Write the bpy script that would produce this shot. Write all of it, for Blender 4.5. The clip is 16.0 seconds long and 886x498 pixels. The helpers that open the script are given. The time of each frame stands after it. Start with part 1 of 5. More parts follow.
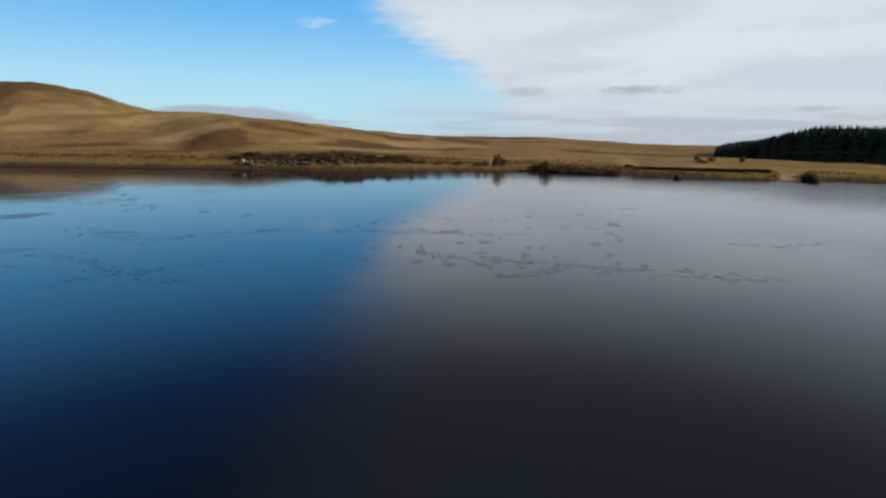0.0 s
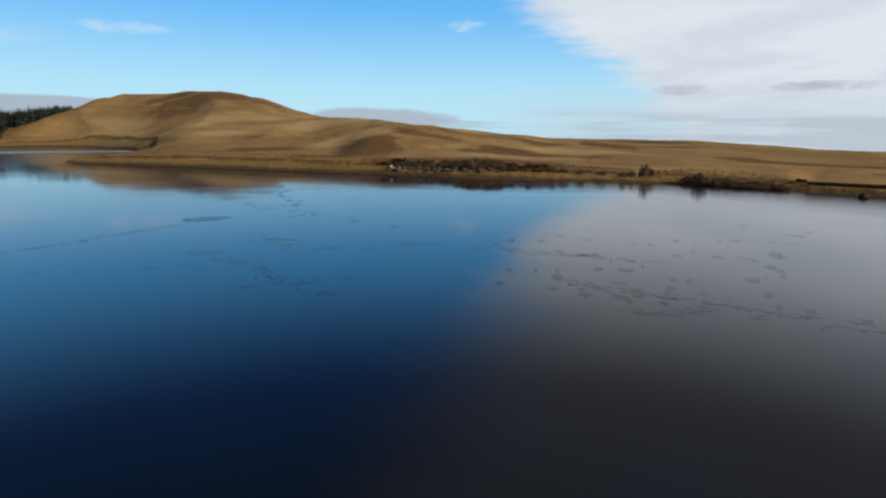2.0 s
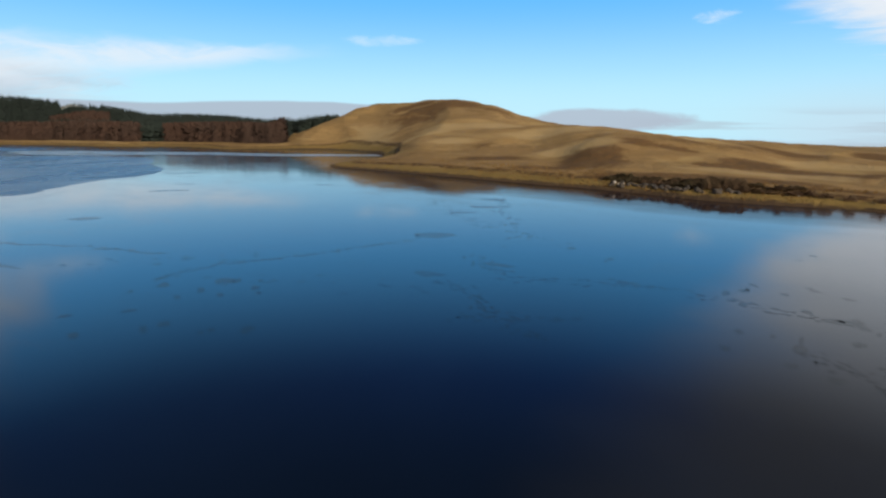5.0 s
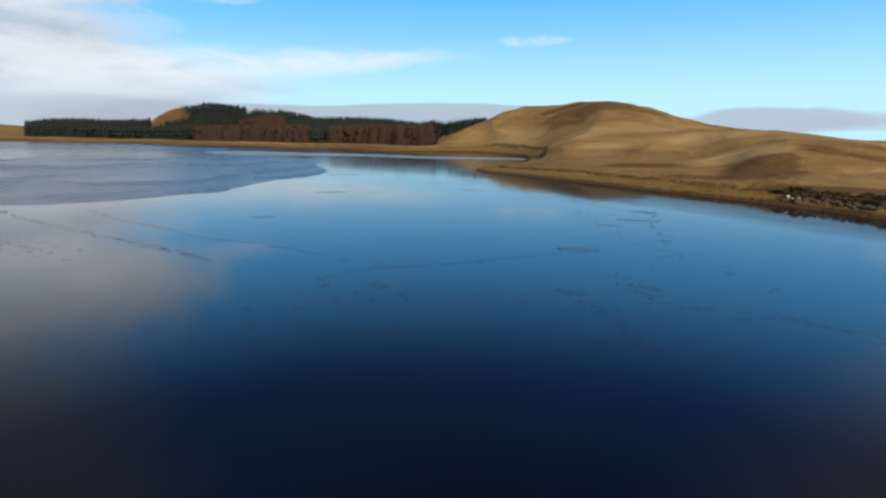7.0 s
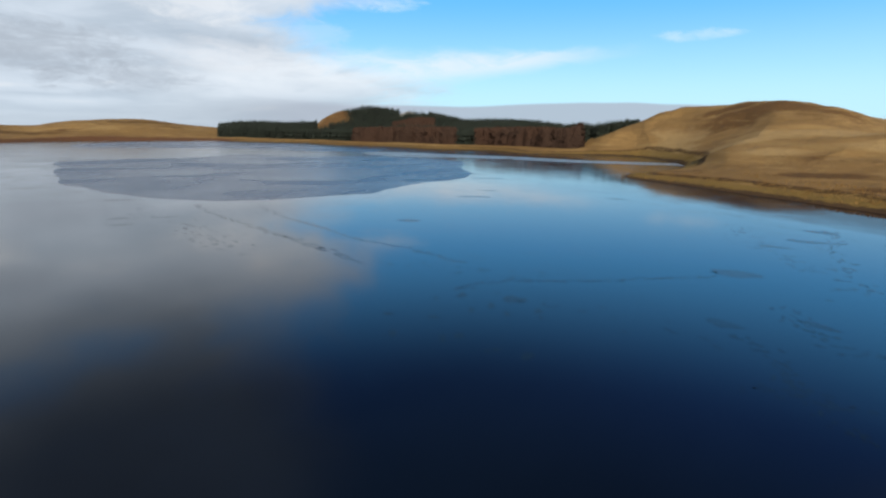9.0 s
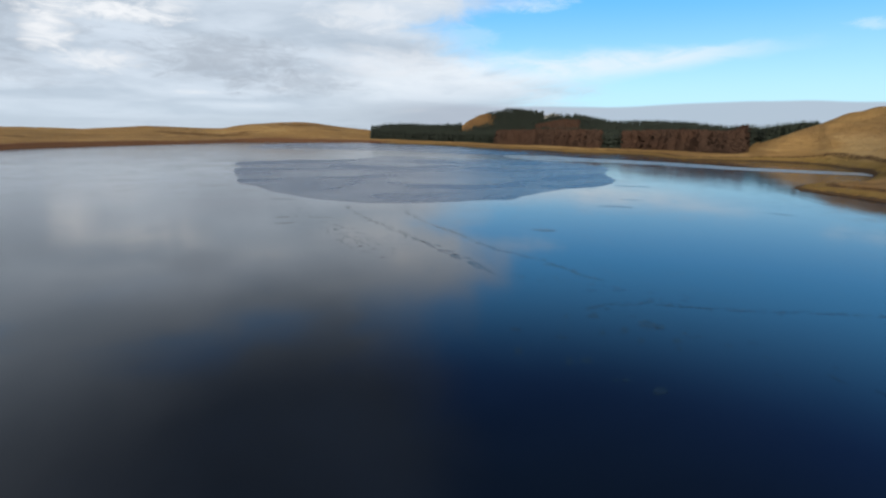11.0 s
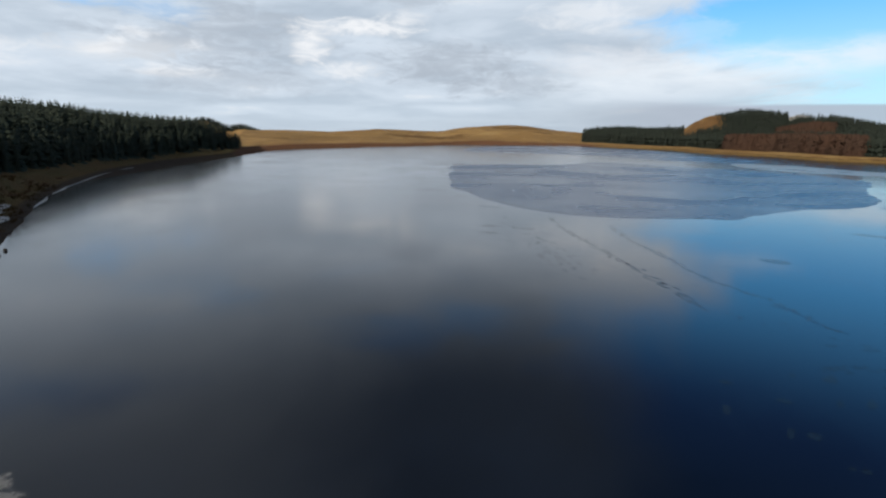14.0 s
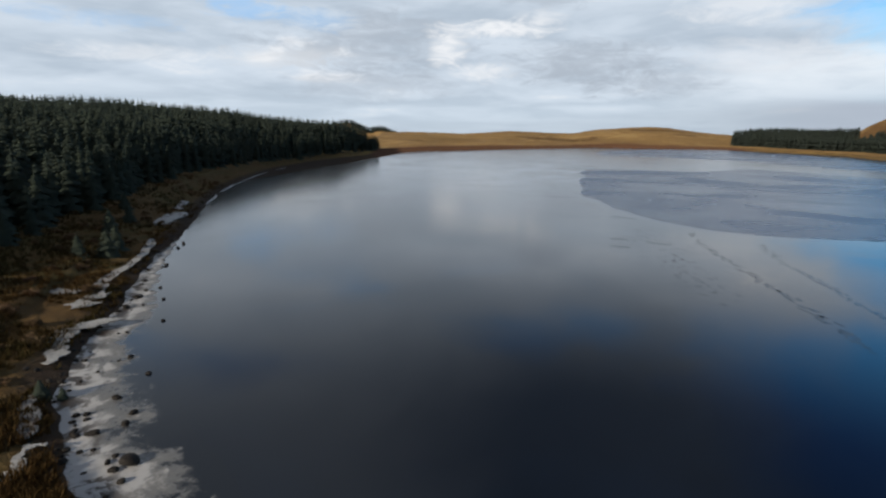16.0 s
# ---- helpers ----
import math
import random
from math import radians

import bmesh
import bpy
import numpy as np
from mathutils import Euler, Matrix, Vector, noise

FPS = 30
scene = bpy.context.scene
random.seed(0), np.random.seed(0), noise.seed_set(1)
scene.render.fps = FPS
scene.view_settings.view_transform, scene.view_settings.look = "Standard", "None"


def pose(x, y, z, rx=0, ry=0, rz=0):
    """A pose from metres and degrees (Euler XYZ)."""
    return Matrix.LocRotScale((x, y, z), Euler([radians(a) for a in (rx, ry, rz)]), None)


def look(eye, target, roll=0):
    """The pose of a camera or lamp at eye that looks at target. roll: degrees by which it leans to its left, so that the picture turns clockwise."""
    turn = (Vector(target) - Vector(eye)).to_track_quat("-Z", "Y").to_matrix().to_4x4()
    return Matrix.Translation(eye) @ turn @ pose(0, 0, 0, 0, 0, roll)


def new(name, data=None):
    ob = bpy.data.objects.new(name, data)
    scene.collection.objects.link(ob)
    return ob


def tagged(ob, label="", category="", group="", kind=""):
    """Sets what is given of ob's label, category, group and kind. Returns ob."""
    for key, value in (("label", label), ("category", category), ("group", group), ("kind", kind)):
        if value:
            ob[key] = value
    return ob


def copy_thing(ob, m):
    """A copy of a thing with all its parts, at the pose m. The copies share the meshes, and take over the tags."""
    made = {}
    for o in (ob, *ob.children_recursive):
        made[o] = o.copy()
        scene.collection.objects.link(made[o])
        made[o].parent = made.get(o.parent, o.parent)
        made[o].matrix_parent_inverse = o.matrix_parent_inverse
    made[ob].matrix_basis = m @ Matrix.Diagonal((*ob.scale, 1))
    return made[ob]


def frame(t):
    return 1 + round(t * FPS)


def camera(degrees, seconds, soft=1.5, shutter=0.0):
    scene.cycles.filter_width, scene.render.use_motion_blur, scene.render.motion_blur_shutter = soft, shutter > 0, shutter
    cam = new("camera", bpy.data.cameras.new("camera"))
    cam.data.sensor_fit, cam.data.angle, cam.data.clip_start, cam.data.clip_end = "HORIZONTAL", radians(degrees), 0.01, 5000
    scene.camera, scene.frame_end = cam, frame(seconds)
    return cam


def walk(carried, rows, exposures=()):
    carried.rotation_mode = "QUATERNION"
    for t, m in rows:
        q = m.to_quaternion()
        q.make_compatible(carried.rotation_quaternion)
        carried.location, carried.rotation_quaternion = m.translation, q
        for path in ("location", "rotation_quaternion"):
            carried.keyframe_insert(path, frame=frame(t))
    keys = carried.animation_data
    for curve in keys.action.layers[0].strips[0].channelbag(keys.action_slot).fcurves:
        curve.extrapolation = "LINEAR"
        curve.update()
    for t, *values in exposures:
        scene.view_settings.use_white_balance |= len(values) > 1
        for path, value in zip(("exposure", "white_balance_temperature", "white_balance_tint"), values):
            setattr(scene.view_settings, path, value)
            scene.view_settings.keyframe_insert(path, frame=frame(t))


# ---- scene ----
# The camera climbs straight up over the ice while it turns to its left.
cam = camera(78.19, 16.0, soft=2.4)
# seconds, x, y, height, heading to the left, pitch, roll
ROWS = [
    (0.0, 0.000, 0.001, 6.999, 0.000, -12.376, 0.313), (0.5, -0.004, 0.002, 7.388, 3.660, -12.314, 0.311),
    (1.0, -0.007, -0.007, 7.742, 7.254, -12.323, 0.328), (1.5, -0.019, -0.024, 8.040, 10.885, -12.327, 0.322),
    (2.0, -0.042, -0.068, 8.325, 14.529, -12.360, 0.325), (2.5, -0.065, -0.101, 8.661, 18.189, -12.356, 0.340),
    (3.0, -0.052, -0.104, 9.035, 21.906, -12.375, 0.361), (3.5, -0.035, -0.059, 9.466, 25.785, -12.346, 0.371),
    (4.0, -0.030, -0.010, 9.900, 29.634, -12.347, 0.370), (4.5, -0.021, 0.000, 10.302, 33.497, -12.359, 0.360),
    (5.0, 0.001, -0.023, 10.644, 37.355, -12.361, 0.358), (5.5, 0.027, -0.093, 10.952, 41.184, -12.361, 0.358),
    (6.0, 0.053, -0.193, 11.238, 44.963, -12.355, 0.353), (6.5, 0.070, -0.306, 11.513, 48.671, -12.338, 0.345),
    (7.0, 0.063, -0.383, 11.790, 52.286, -12.364, 0.361), (7.5, 0.050, -0.396, 12.065, 55.942, -12.384, 0.373),
    (8.0, 0.010, -0.373, 12.314, 59.820, -12.420, 0.374), (8.5, -0.038, -0.301, 12.552, 63.566, -12.430, 0.400),
    (9.0, -0.079, -0.227, 12.785, 67.172, -12.410, 0.403), (9.5, -0.085, -0.131, 13.022, 70.789, -12.375, 0.369),
    (10.0, -0.065, -0.033, 13.265, 74.439, -12.359, 0.357), (10.5, -0.040, 0.063, 13.518, 78.114, -12.360, 0.357),
    (11.0, -0.030, 0.153, 13.786, 81.804, -12.361, 0.361), (11.5, -0.037, 0.229, 14.072, 85.502, -12.365, 0.370),
    (12.0, -0.065, 0.260, 14.380, 89.167, -12.368, 0.370), (12.5, -0.080, 0.260, 14.695, 92.773, -12.375, 0.350),
    (13.0, -0.068, 0.255, 15.017, 96.379, -12.365, 0.340), (13.5, -0.026, 0.255, 15.327, 99.868, -12.354, 0.350),
    (14.0, 0.026, 0.243, 15.618, 103.247, -12.340, 0.360), (14.5, 0.084, 0.216, 15.920, 106.632, -12.342, 0.362),
    (15.0, 0.130, 0.193, 16.232, 109.985, -12.335, 0.355), (15.5, 0.168, 0.176, 16.543, 113.308, -12.335, 0.360),
    (16.0, 0.193, 0.167, 16.864, 116.657, -12.310, 0.365),
]
walk(cam, [(t, pose(x, y, z, 0, 0, yaw) @ pose(0, 0, 0, 90 + pitch) @ pose(0, 0, 0, 0, 0, roll))
           for t, x, y, z, yaw, pitch, roll in ROWS], exposures=[(0.0, -0.22), (2.5, -0.13), (4.0, -0.07), (6.5, 0.04), (9.0, 0.05), (12.5, 0.05), (16.0, 0.0)])

# ---- light: low winter sun from behind the camera's first view, half-clouded sky ----
SUN_AZ, SUN_EL = 250.0, 20.0


def heading(az, el=0.0):
    """The unit vector towards an azimuth (degrees to the left of +y) and elevation."""
    a, e = radians(az), radians(el)
    return Vector((-math.sin(a) * math.cos(e), math.cos(a) * math.cos(e), math.sin(e)))


sun = new("sun", bpy.data.lights.new("sun", "SUN"))
sun.data.energy, sun.data.angle, sun.data.color = 4.8, radians(0.8), (1.0, 0.86, 0.68)
sun.matrix_world = look(heading(SUN_AZ, SUN_EL) * 500, (0, 0, 0))


class Nodes:
    """Short hand for building a node tree."""

    def __init__(self, tree):
        self.tree = tree
        tree.nodes.clear()

    def add(self, kind, values=None, **settings):
        node = self.tree.nodes.new("ShaderNode" + kind)
        for key, value in settings.items():
            setattr(node, key, value)
        for key, value in (values or {}).items():
            if isinstance(value, bpy.types.NodeSocket):
                self.tree.links.new(value, node.inputs[key])
            else:
                node.inputs[key].default_value = value
        return node

    def noise(self, vector, scale, detail=4.0, rough=0.55, distortion=0.0):
        return self.add("TexNoise", {"Vector": vector, "Scale": scale, "Detail": detail, "Roughness": rough,
                                     "Distortion": distortion}).outputs["Fac"]

    def scaled(self, vector, s):
        return self.add("VectorMath", {0: vector, 1: s}, operation="MULTIPLY").outputs[0]

    def calc(self, op, a, b=0.0, c=0.0):
        return self.add("Math", {0: a, 1: b, 2: c}, operation=op).outputs[0]

    def step(self, value, low, high, to_low=0.0, to_high=1.0):
        return self.add("MapRange", {"Value": value, "From Min": low, "From Max": high, "To Min": to_low,
                                     "To Max": to_high}, interpolation_type="SMOOTHSTEP").outputs[0]

    def mix(self, factor, a, b):
        node = self.add("Mix", {}, data_type="RGBA")
        for i, value in ((0, factor), (6, a), (7, b)):
            if isinstance(value, bpy.types.NodeSocket):
                self.tree.links.new(value, node.inputs[i])
            else:
                node.inputs[i].default_value = (*value, 1) if isinstance(value, tuple) else value
        return node.outputs[2]


def build_sky():
    world = bpy.data.worlds.new("sky")
    world.use_nodes = True
    scene.world = world
    n = Nodes(world.node_tree)
    way = n.add("TexCoord").outputs["Generated"]
    xyz = n.add("SeparateXYZ", {0: way})
    z = xyz.outputs["Z"]
    az = n.calc("DEGREES", n.calc("ARCTAN2", n.calc("MULTIPLY", xyz.outputs["X"], -1.0), xyz.outputs["Y"]))
    el = n.calc("DEGREES", n.calc("ARCSINE", z))
    sky = n.add("TexSky", sky_type="NISHITA", sun_disc=False, sun_elevation=radians(SUN_EL),
                sun_rotation=radians(360 - SUN_AZ), air_density=1.0, dust_density=0.4, ozone_density=1.6)
    # clear winter air: pale at the horizon, deep blue overhead
    air = n.add("VectorMath", {0: sky.outputs[0], 1: (0.085, 0.105, 0.130)}, operation="MULTIPLY").outputs[0]
    clear = n.mix(n.step(el, 1.0, 14.0), (0.53, 0.90, 1.08), (0.12, 0.52, 1.06))
    clear = n.mix(n.step(el, 12.0, 27.0), clear, n.mix(n.step(az, 66.0, 36.0), (0.011, 0.056, 0.225), (0.019, 0.086, 0.345)))
    clear = n.mix(n.step(el, 20.0, 40.0), clear, n.mix(n.step(az, 66.0, 36.0), (0.011, 0.022, 0.052), (0.016, 0.032, 0.074)))
    blue = n.mix(0.93, air, clear)
    # the cloud layer lies level, so its lumps draw together towards the horizon
    plane = n.add("CombineXYZ", {0: n.calc("DIVIDE", xyz.outputs["X"], n.calc("ADD", n.calc("MAXIMUM", z, 0.0), 0.10)),
                                 1: n.calc("DIVIDE", xyz.outputs["Y"], n.calc("ADD", n.calc("MAXIMUM", z, 0.0), 0.10))}).outputs[0]
    lumps = n.noise(plane, 0.62, 5.0, 0.52, 0.35)
    fine = n.noise(n.scaled(way, (2.0, 2.0, 8.0)), 5.0, 7.0, 0.62, 0.5)
    fibre = n.noise(n.scaled(plane, (1.0, 2.2, 1.0)), 1.5, 7.0, 0.64, 0.8)
    ragged_edge = n.calc("ADD", n.calc("MULTIPLY", n.calc("SUBTRACT", lumps, 0.5), 26.0), n.calc("MULTIPLY", n.calc("SUBTRACT", fibre, 0.5), 22.0))
    # east deck: its edge leans over the clear gap as it climbs
    lean = n.calc("ADD", n.add("MapRange", {"Value": el, "From Min": 3.0, "From Max": 12.0, "To Min": -6.0, "To Max": 8.0}).outputs[0],
                  n.add("MapRange", {"Value": el, "From Min": 18.0, "From Max": 40.0, "To Min": 0.0, "To Max": 16.0}).outputs[0])
    east = n.step(n.calc("ADD", n.calc("SUBTRACT", az, lean), n.calc("MULTIPLY", ragged_edge, 0.45)), n.step(el, 8.0, 30.0, 2.5, 14.0), n.step(el, 8.0, 30.0, -4.0, -16.0))
    # west deck
    turned = n.calc("ADD", n.step(el, 3.0, 9.5, 70.0, 84.0), n.calc("ADD", n.step(el, 9.5, 12.0, 0.0, -6.0), n.step(el, 15.0, 19.0, 0.0, 5.0)))
    west = n.step(n.calc("ADD", n.calc("SUBTRACT", az, turned), n.calc("MULTIPLY", ragged_edge, 0.6)), -5.0, 6.0)
    holes = n.noise(plane, 1.15, 4.0, 0.5, 0.5)
    thin = n.calc("MULTIPLY", n.step(holes, 0.47, 0.66, 0.0, 0.42), n.step(el, 12.0, 19.0))
    west = n.calc("MULTIPLY", west, n.calc("SUBTRACT", 1.0, thin))
    behind = n.step(n.calc("ABSOLUTE", n.calc("SUBTRACT", n.calc("ABSOLUTE", az), 180.0)), 75.0, 40.0, 0.0, 0.6)
    # one long bright streak that runs out of the west deck into the clear gap, sinking towards it
    along = n.calc("SUBTRACT", az, 50.0)
    spine = n.calc("ADD", n.calc("MULTIPLY", along, -0.075), n.calc("ADD", 7.3, n.calc("MULTIPLY", n.calc("SUBTRACT", fine, 0.5), 1.5)))
    girth = n.calc("ADD", 0.55, n.calc("MULTIPLY", n.calc("MAXIMUM", along, 0.0), 0.058))
    off = n.calc("DIVIDE", n.calc("ABSOLUTE", n.calc("SUBTRACT", el, spine)), girth)
    streak = n.calc("MULTIPLY", n.step(off, 1.35, 0.15), n.step(az, 46.0, 62.0))
    streak = n.calc("MULTIPLY", n.calc("MULTIPLY", streak, n.step(az, 100.0, 82.0)), n.step(fine, 0.28, 0.60, 0.45, 1.0))
    # lit lumps and grey bellies, greyer in the west
    tone = n.noise(plane, 0.80, 5.0, 0.50, 0.4)
    shade = n.calc("ADD", tone, n.calc("MULTIPLY", n.calc("SUBTRACT", fine, 0.5), 0.28))
    pale = n.mix(n.step(shade, 0.34, 0.62), (0.70, 0.77, 0.86), (0.82, 0.88, 0.95))
    grey = n.mix(n.step(shade, 0.32, 0.64), (0.46, 0.545, 0.645), (0.65, 0.735, 0.835))
    grey = n.mix(n.step(shade, 0.60, 0.76), grey, (0.88, 0.90, 0.93))
    cloud = n.mix(n.step(az, 20.0, 75.0), pale, grey)
    cloud = n.mix(n.step(el, 10.0, n.step(az, 98.0, 126.0, 27.0, 31.0), 0.0, 0.94), cloud, n.mix(n.step(n.calc("ADD", az, ragged_edge), 102.0, 132.0), n.mix(n.step(az, 30.0, 70.0), (0.115, 0.110, 0.115), (0.052, 0.068, 0.098)), (0.225, 0.250, 0.285)))
    seen = n.mix(n.calc("MAXIMUM", n.calc("MAXIMUM", east, west), behind), blue, cloud)
    seen = n.mix(n.calc("MULTIPLY", streak, 0.78), seen, (0.84, 0.90, 0.96))
    # pale haze low down, and flat grey banks of cloud on the horizon
    gap = n.calc("MULTIPLY", n.step(az, 0.0, 14.0), n.step(az, 84.0, 62.0))
    seen = n.mix(n.step(el, 6.0, 0.0, 0.0, 0.60), seen, n.mix(gap, (0.60, 0.70, 0.80), (0.56, 0.86, 0.98)))
    wave = n.noise(n.scaled(way, (1.0, 1.0, 0.4)), 2.6, 3.0, 0.5)
    top = n.calc("ADD", n.step(az, 33.0, 40.0, 0.0, 2.45), n.calc("MULTIPLY", n.calc("SUBTRACT", wave, 0.5), 1.4))
    top = n.calc("SUBTRACT", top, n.step(az, 82.0, 112.0, 0.0, 1.6))
    bank = n.calc("MULTIPLY", n.step(n.calc("SUBTRACT", el, top), n.step(az, 70.0, 92.0, 0.12, 0.9), n.step(az, 70.0, 92.0, -0.16, -1.0)), n.calc("MULTIPLY", n.step(az, 35.0, 41.0, 0.0, 0.82), n.step(az, 80.0, 96.0, 1.0, 0.4)))
    seen = n.mix(bank, seen, n.mix(n.step(az, 70.0, 95.0), (0.42, 0.465, 0.56), (0.39, 0.455, 0.53)))
    low = n.calc("MULTIPLY", n.step(n.noise(n.scaled(way, (1.0, 1.0, 14.0)), 3.2, 4.0, 0.5), 0.44, 0.58), n.step(el, 2.3, 0.8, 0.0, 0.55))
    seen = n.mix(n.calc("MULTIPLY", low, n.step(az, 24.0, 12.0)), seen, (0.45, 0.52, 0.60))
    # single clouds and holes: heading, elevation, half width, half height (degrees), colour, density
    lit, dull, hole = (0.90, 0.92, 0.95), (0.41, 0.465, 0.54), (0.36, 0.60, 0.92)
    torn = n.noise(n.scaled(way, (1.0, 1.0, 3.2)), 16.0, 8.0, 0.68, 0.9)
    warp = n.calc("ADD", n.calc("MULTIPLY", n.calc("SUBTRACT", torn, 0.5), 5.0), n.calc("MULTIPLY", n.calc("SUBTRACT", fine, 0.5), 3.0))
    for at, up, wide, high, tint, dense, *tear in ((21.3, 1.0, 8.0, 1.25, (0.45, 0.51, 0.61), 0.85, 0.22), (-8.3, 3.75, 2.4, 0.5, (0.44, 0.47, 0.54), 0.65),
                                            (-19.2, 3.75, 4.4, 0.42, (0.45, 0.48, 0.55), 0.75), (-33.5, 1.9, 1.6, 0.25, (0.50, 0.53, 0.58), 0.6), (-37.5, 1.1, 4.0, 0.4, (0.48, 0.51, 0.56), 0.5),
                                            (43.6, 8.5, 3.6, 0.5, (0.80, 0.92, 1.0), 0.40), (12.2, 9.9, 1.5, 0.6, (0.84, 0.92, 0.98), 0.6), (73.5, 11.6, 3.6, 0.7, (0.78, 0.90, 1.0), 0.5), (79.5, 9.0, 3.0, 1.1, (0.62, 0.80, 0.98), 0.35),
                                            (102.5, 6.3, 7.5, 2.3, dull, 0.75), (97.0, 4.4, 6.0, 1.5, dull, 0.6), (124.0, 4.5, 9.0, 1.6, dull, 0.45), (124.0, 8.3, 10.0, 2.8, dull, 0.7), (106.0, 12.4, 4.0, 1.3, dull, 0.55),
                                            (111.5, 9.6, 5.5, 0.8, lit, 0.95), (107.0, 10.5, 2.5, 1.0, lit, 0.6), (116.5, 7.7, 1.8, 1.5, lit, 0.9), (113.0, 5.6, 3.4, 0.9, lit, 0.7), (90.0, 10.5, 4.5, 1.4, lit, 0.5), (87.5, 6.5, 6.0, 1.5, (0.80, 0.83, 0.88), 0.5),
                                            (135.5, 11.2, 3.4, 1.5, hole, 0.75), (129.5, 10.2, 3.6, 1.1, hole, 0.5), (147.0, 9.0, 6.0, 0.7, hole, 0.40), (145.0, 6.4, 7.0, 0.8, lit, 0.5), (133.0, 6.6, 6.0, 0.9, (0.76, 0.78, 0.81), 0.5)):
        u = n.calc("DIVIDE", n.calc("SUBTRACT", az, at), wide)
        v = n.calc("DIVIDE", n.calc("SUBTRACT", el, up), high)
        size = n.calc("ADD", n.calc("MULTIPLY", u, u), n.calc("MULTIPLY", v, v))
        seen = n.mix(n.step(n.calc("ADD", size, n.calc("MULTIPLY", warp, (tear or [1.0])[0])), 1.7 if not tear else 1.1, -0.5 if not tear else 0.5, 0.0, dense), seen, tint)
    back = n.add("Background", {"Color": seen, "Strength": 1.0})
    n.tree.links.new(back.outputs[0], n.add("OutputWorld").inputs[0])


build_sky()

# ---- materials ----


def surface(name, tones, scale, rough=0.9, bump=0.3, fine=8.0, metal=0.0, stretch=(1, 1, 1), bump_size=0.05):
    """A weathered material: three tones mixed by noise at two scales, with relief."""
    m = bpy.data.materials.new(name)
    m.use_nodes = True
    n = Nodes(m.node_tree)
    place = n.add("NewGeometry").outputs["Position"]
    place = n.scaled(place, stretch)
    a, b = n.noise(place, scale, 5.0), n.noise(place, scale * fine, 4.0, 0.6)
    colour = n.mix(n.step(a, 0.35, 0.65), tones[0], tones[1])
    colour = n.mix(n.step(b, 0.45, 0.72), colour, tones[2])
    tint = n.add("ObjectInfo").outputs["Random"]
    colour = n.mix(n.calc("MULTIPLY", tint, 0.25), colour, tones[0])
    relief = n.add("Bump", {"Height": b, "Strength": bump, "Distance": bump_size}).outputs[0]
    out = n.add("BsdfPrincipled", {"Base Color": colour, "Roughness": rough, "Metallic": metal, "Normal": relief,
                                   "Specular IOR Level": 0.25})
    n.tree.links.new(out.outputs[0], n.add("OutputMaterial").inputs[0])
    return m


def leafy(name, tones):
    """Foliage: tones by place and by clump, a little light passing through."""
    m = bpy.data.materials.new(name)
    m.use_nodes = True
    n = Nodes(m.node_tree)
    geo = n.add("NewGeometry")
    island = geo.outputs["Random Per Island"]
    colour = n.mix(island, tones[0], tones[1])
    colour = n.mix(n.step(n.noise(geo.outputs["Position"], 0.06, 3.0), 0.4, 0.65), colour, tones[2])
    front = n.add("BsdfPrincipled", {"Base Color": colour, "Roughness": 0.9, "Specular IOR Level": 0.05})
    through_leaf = n.add("BsdfTranslucent", {"Color": colour})
    out = n.add("MixShader", {0: 0.2, 1: front.outputs[0], 2: through_leaf.outputs[0]})
    n.tree.links.new(out.outputs[0], n.add("OutputMaterial").inputs[0])
    return m


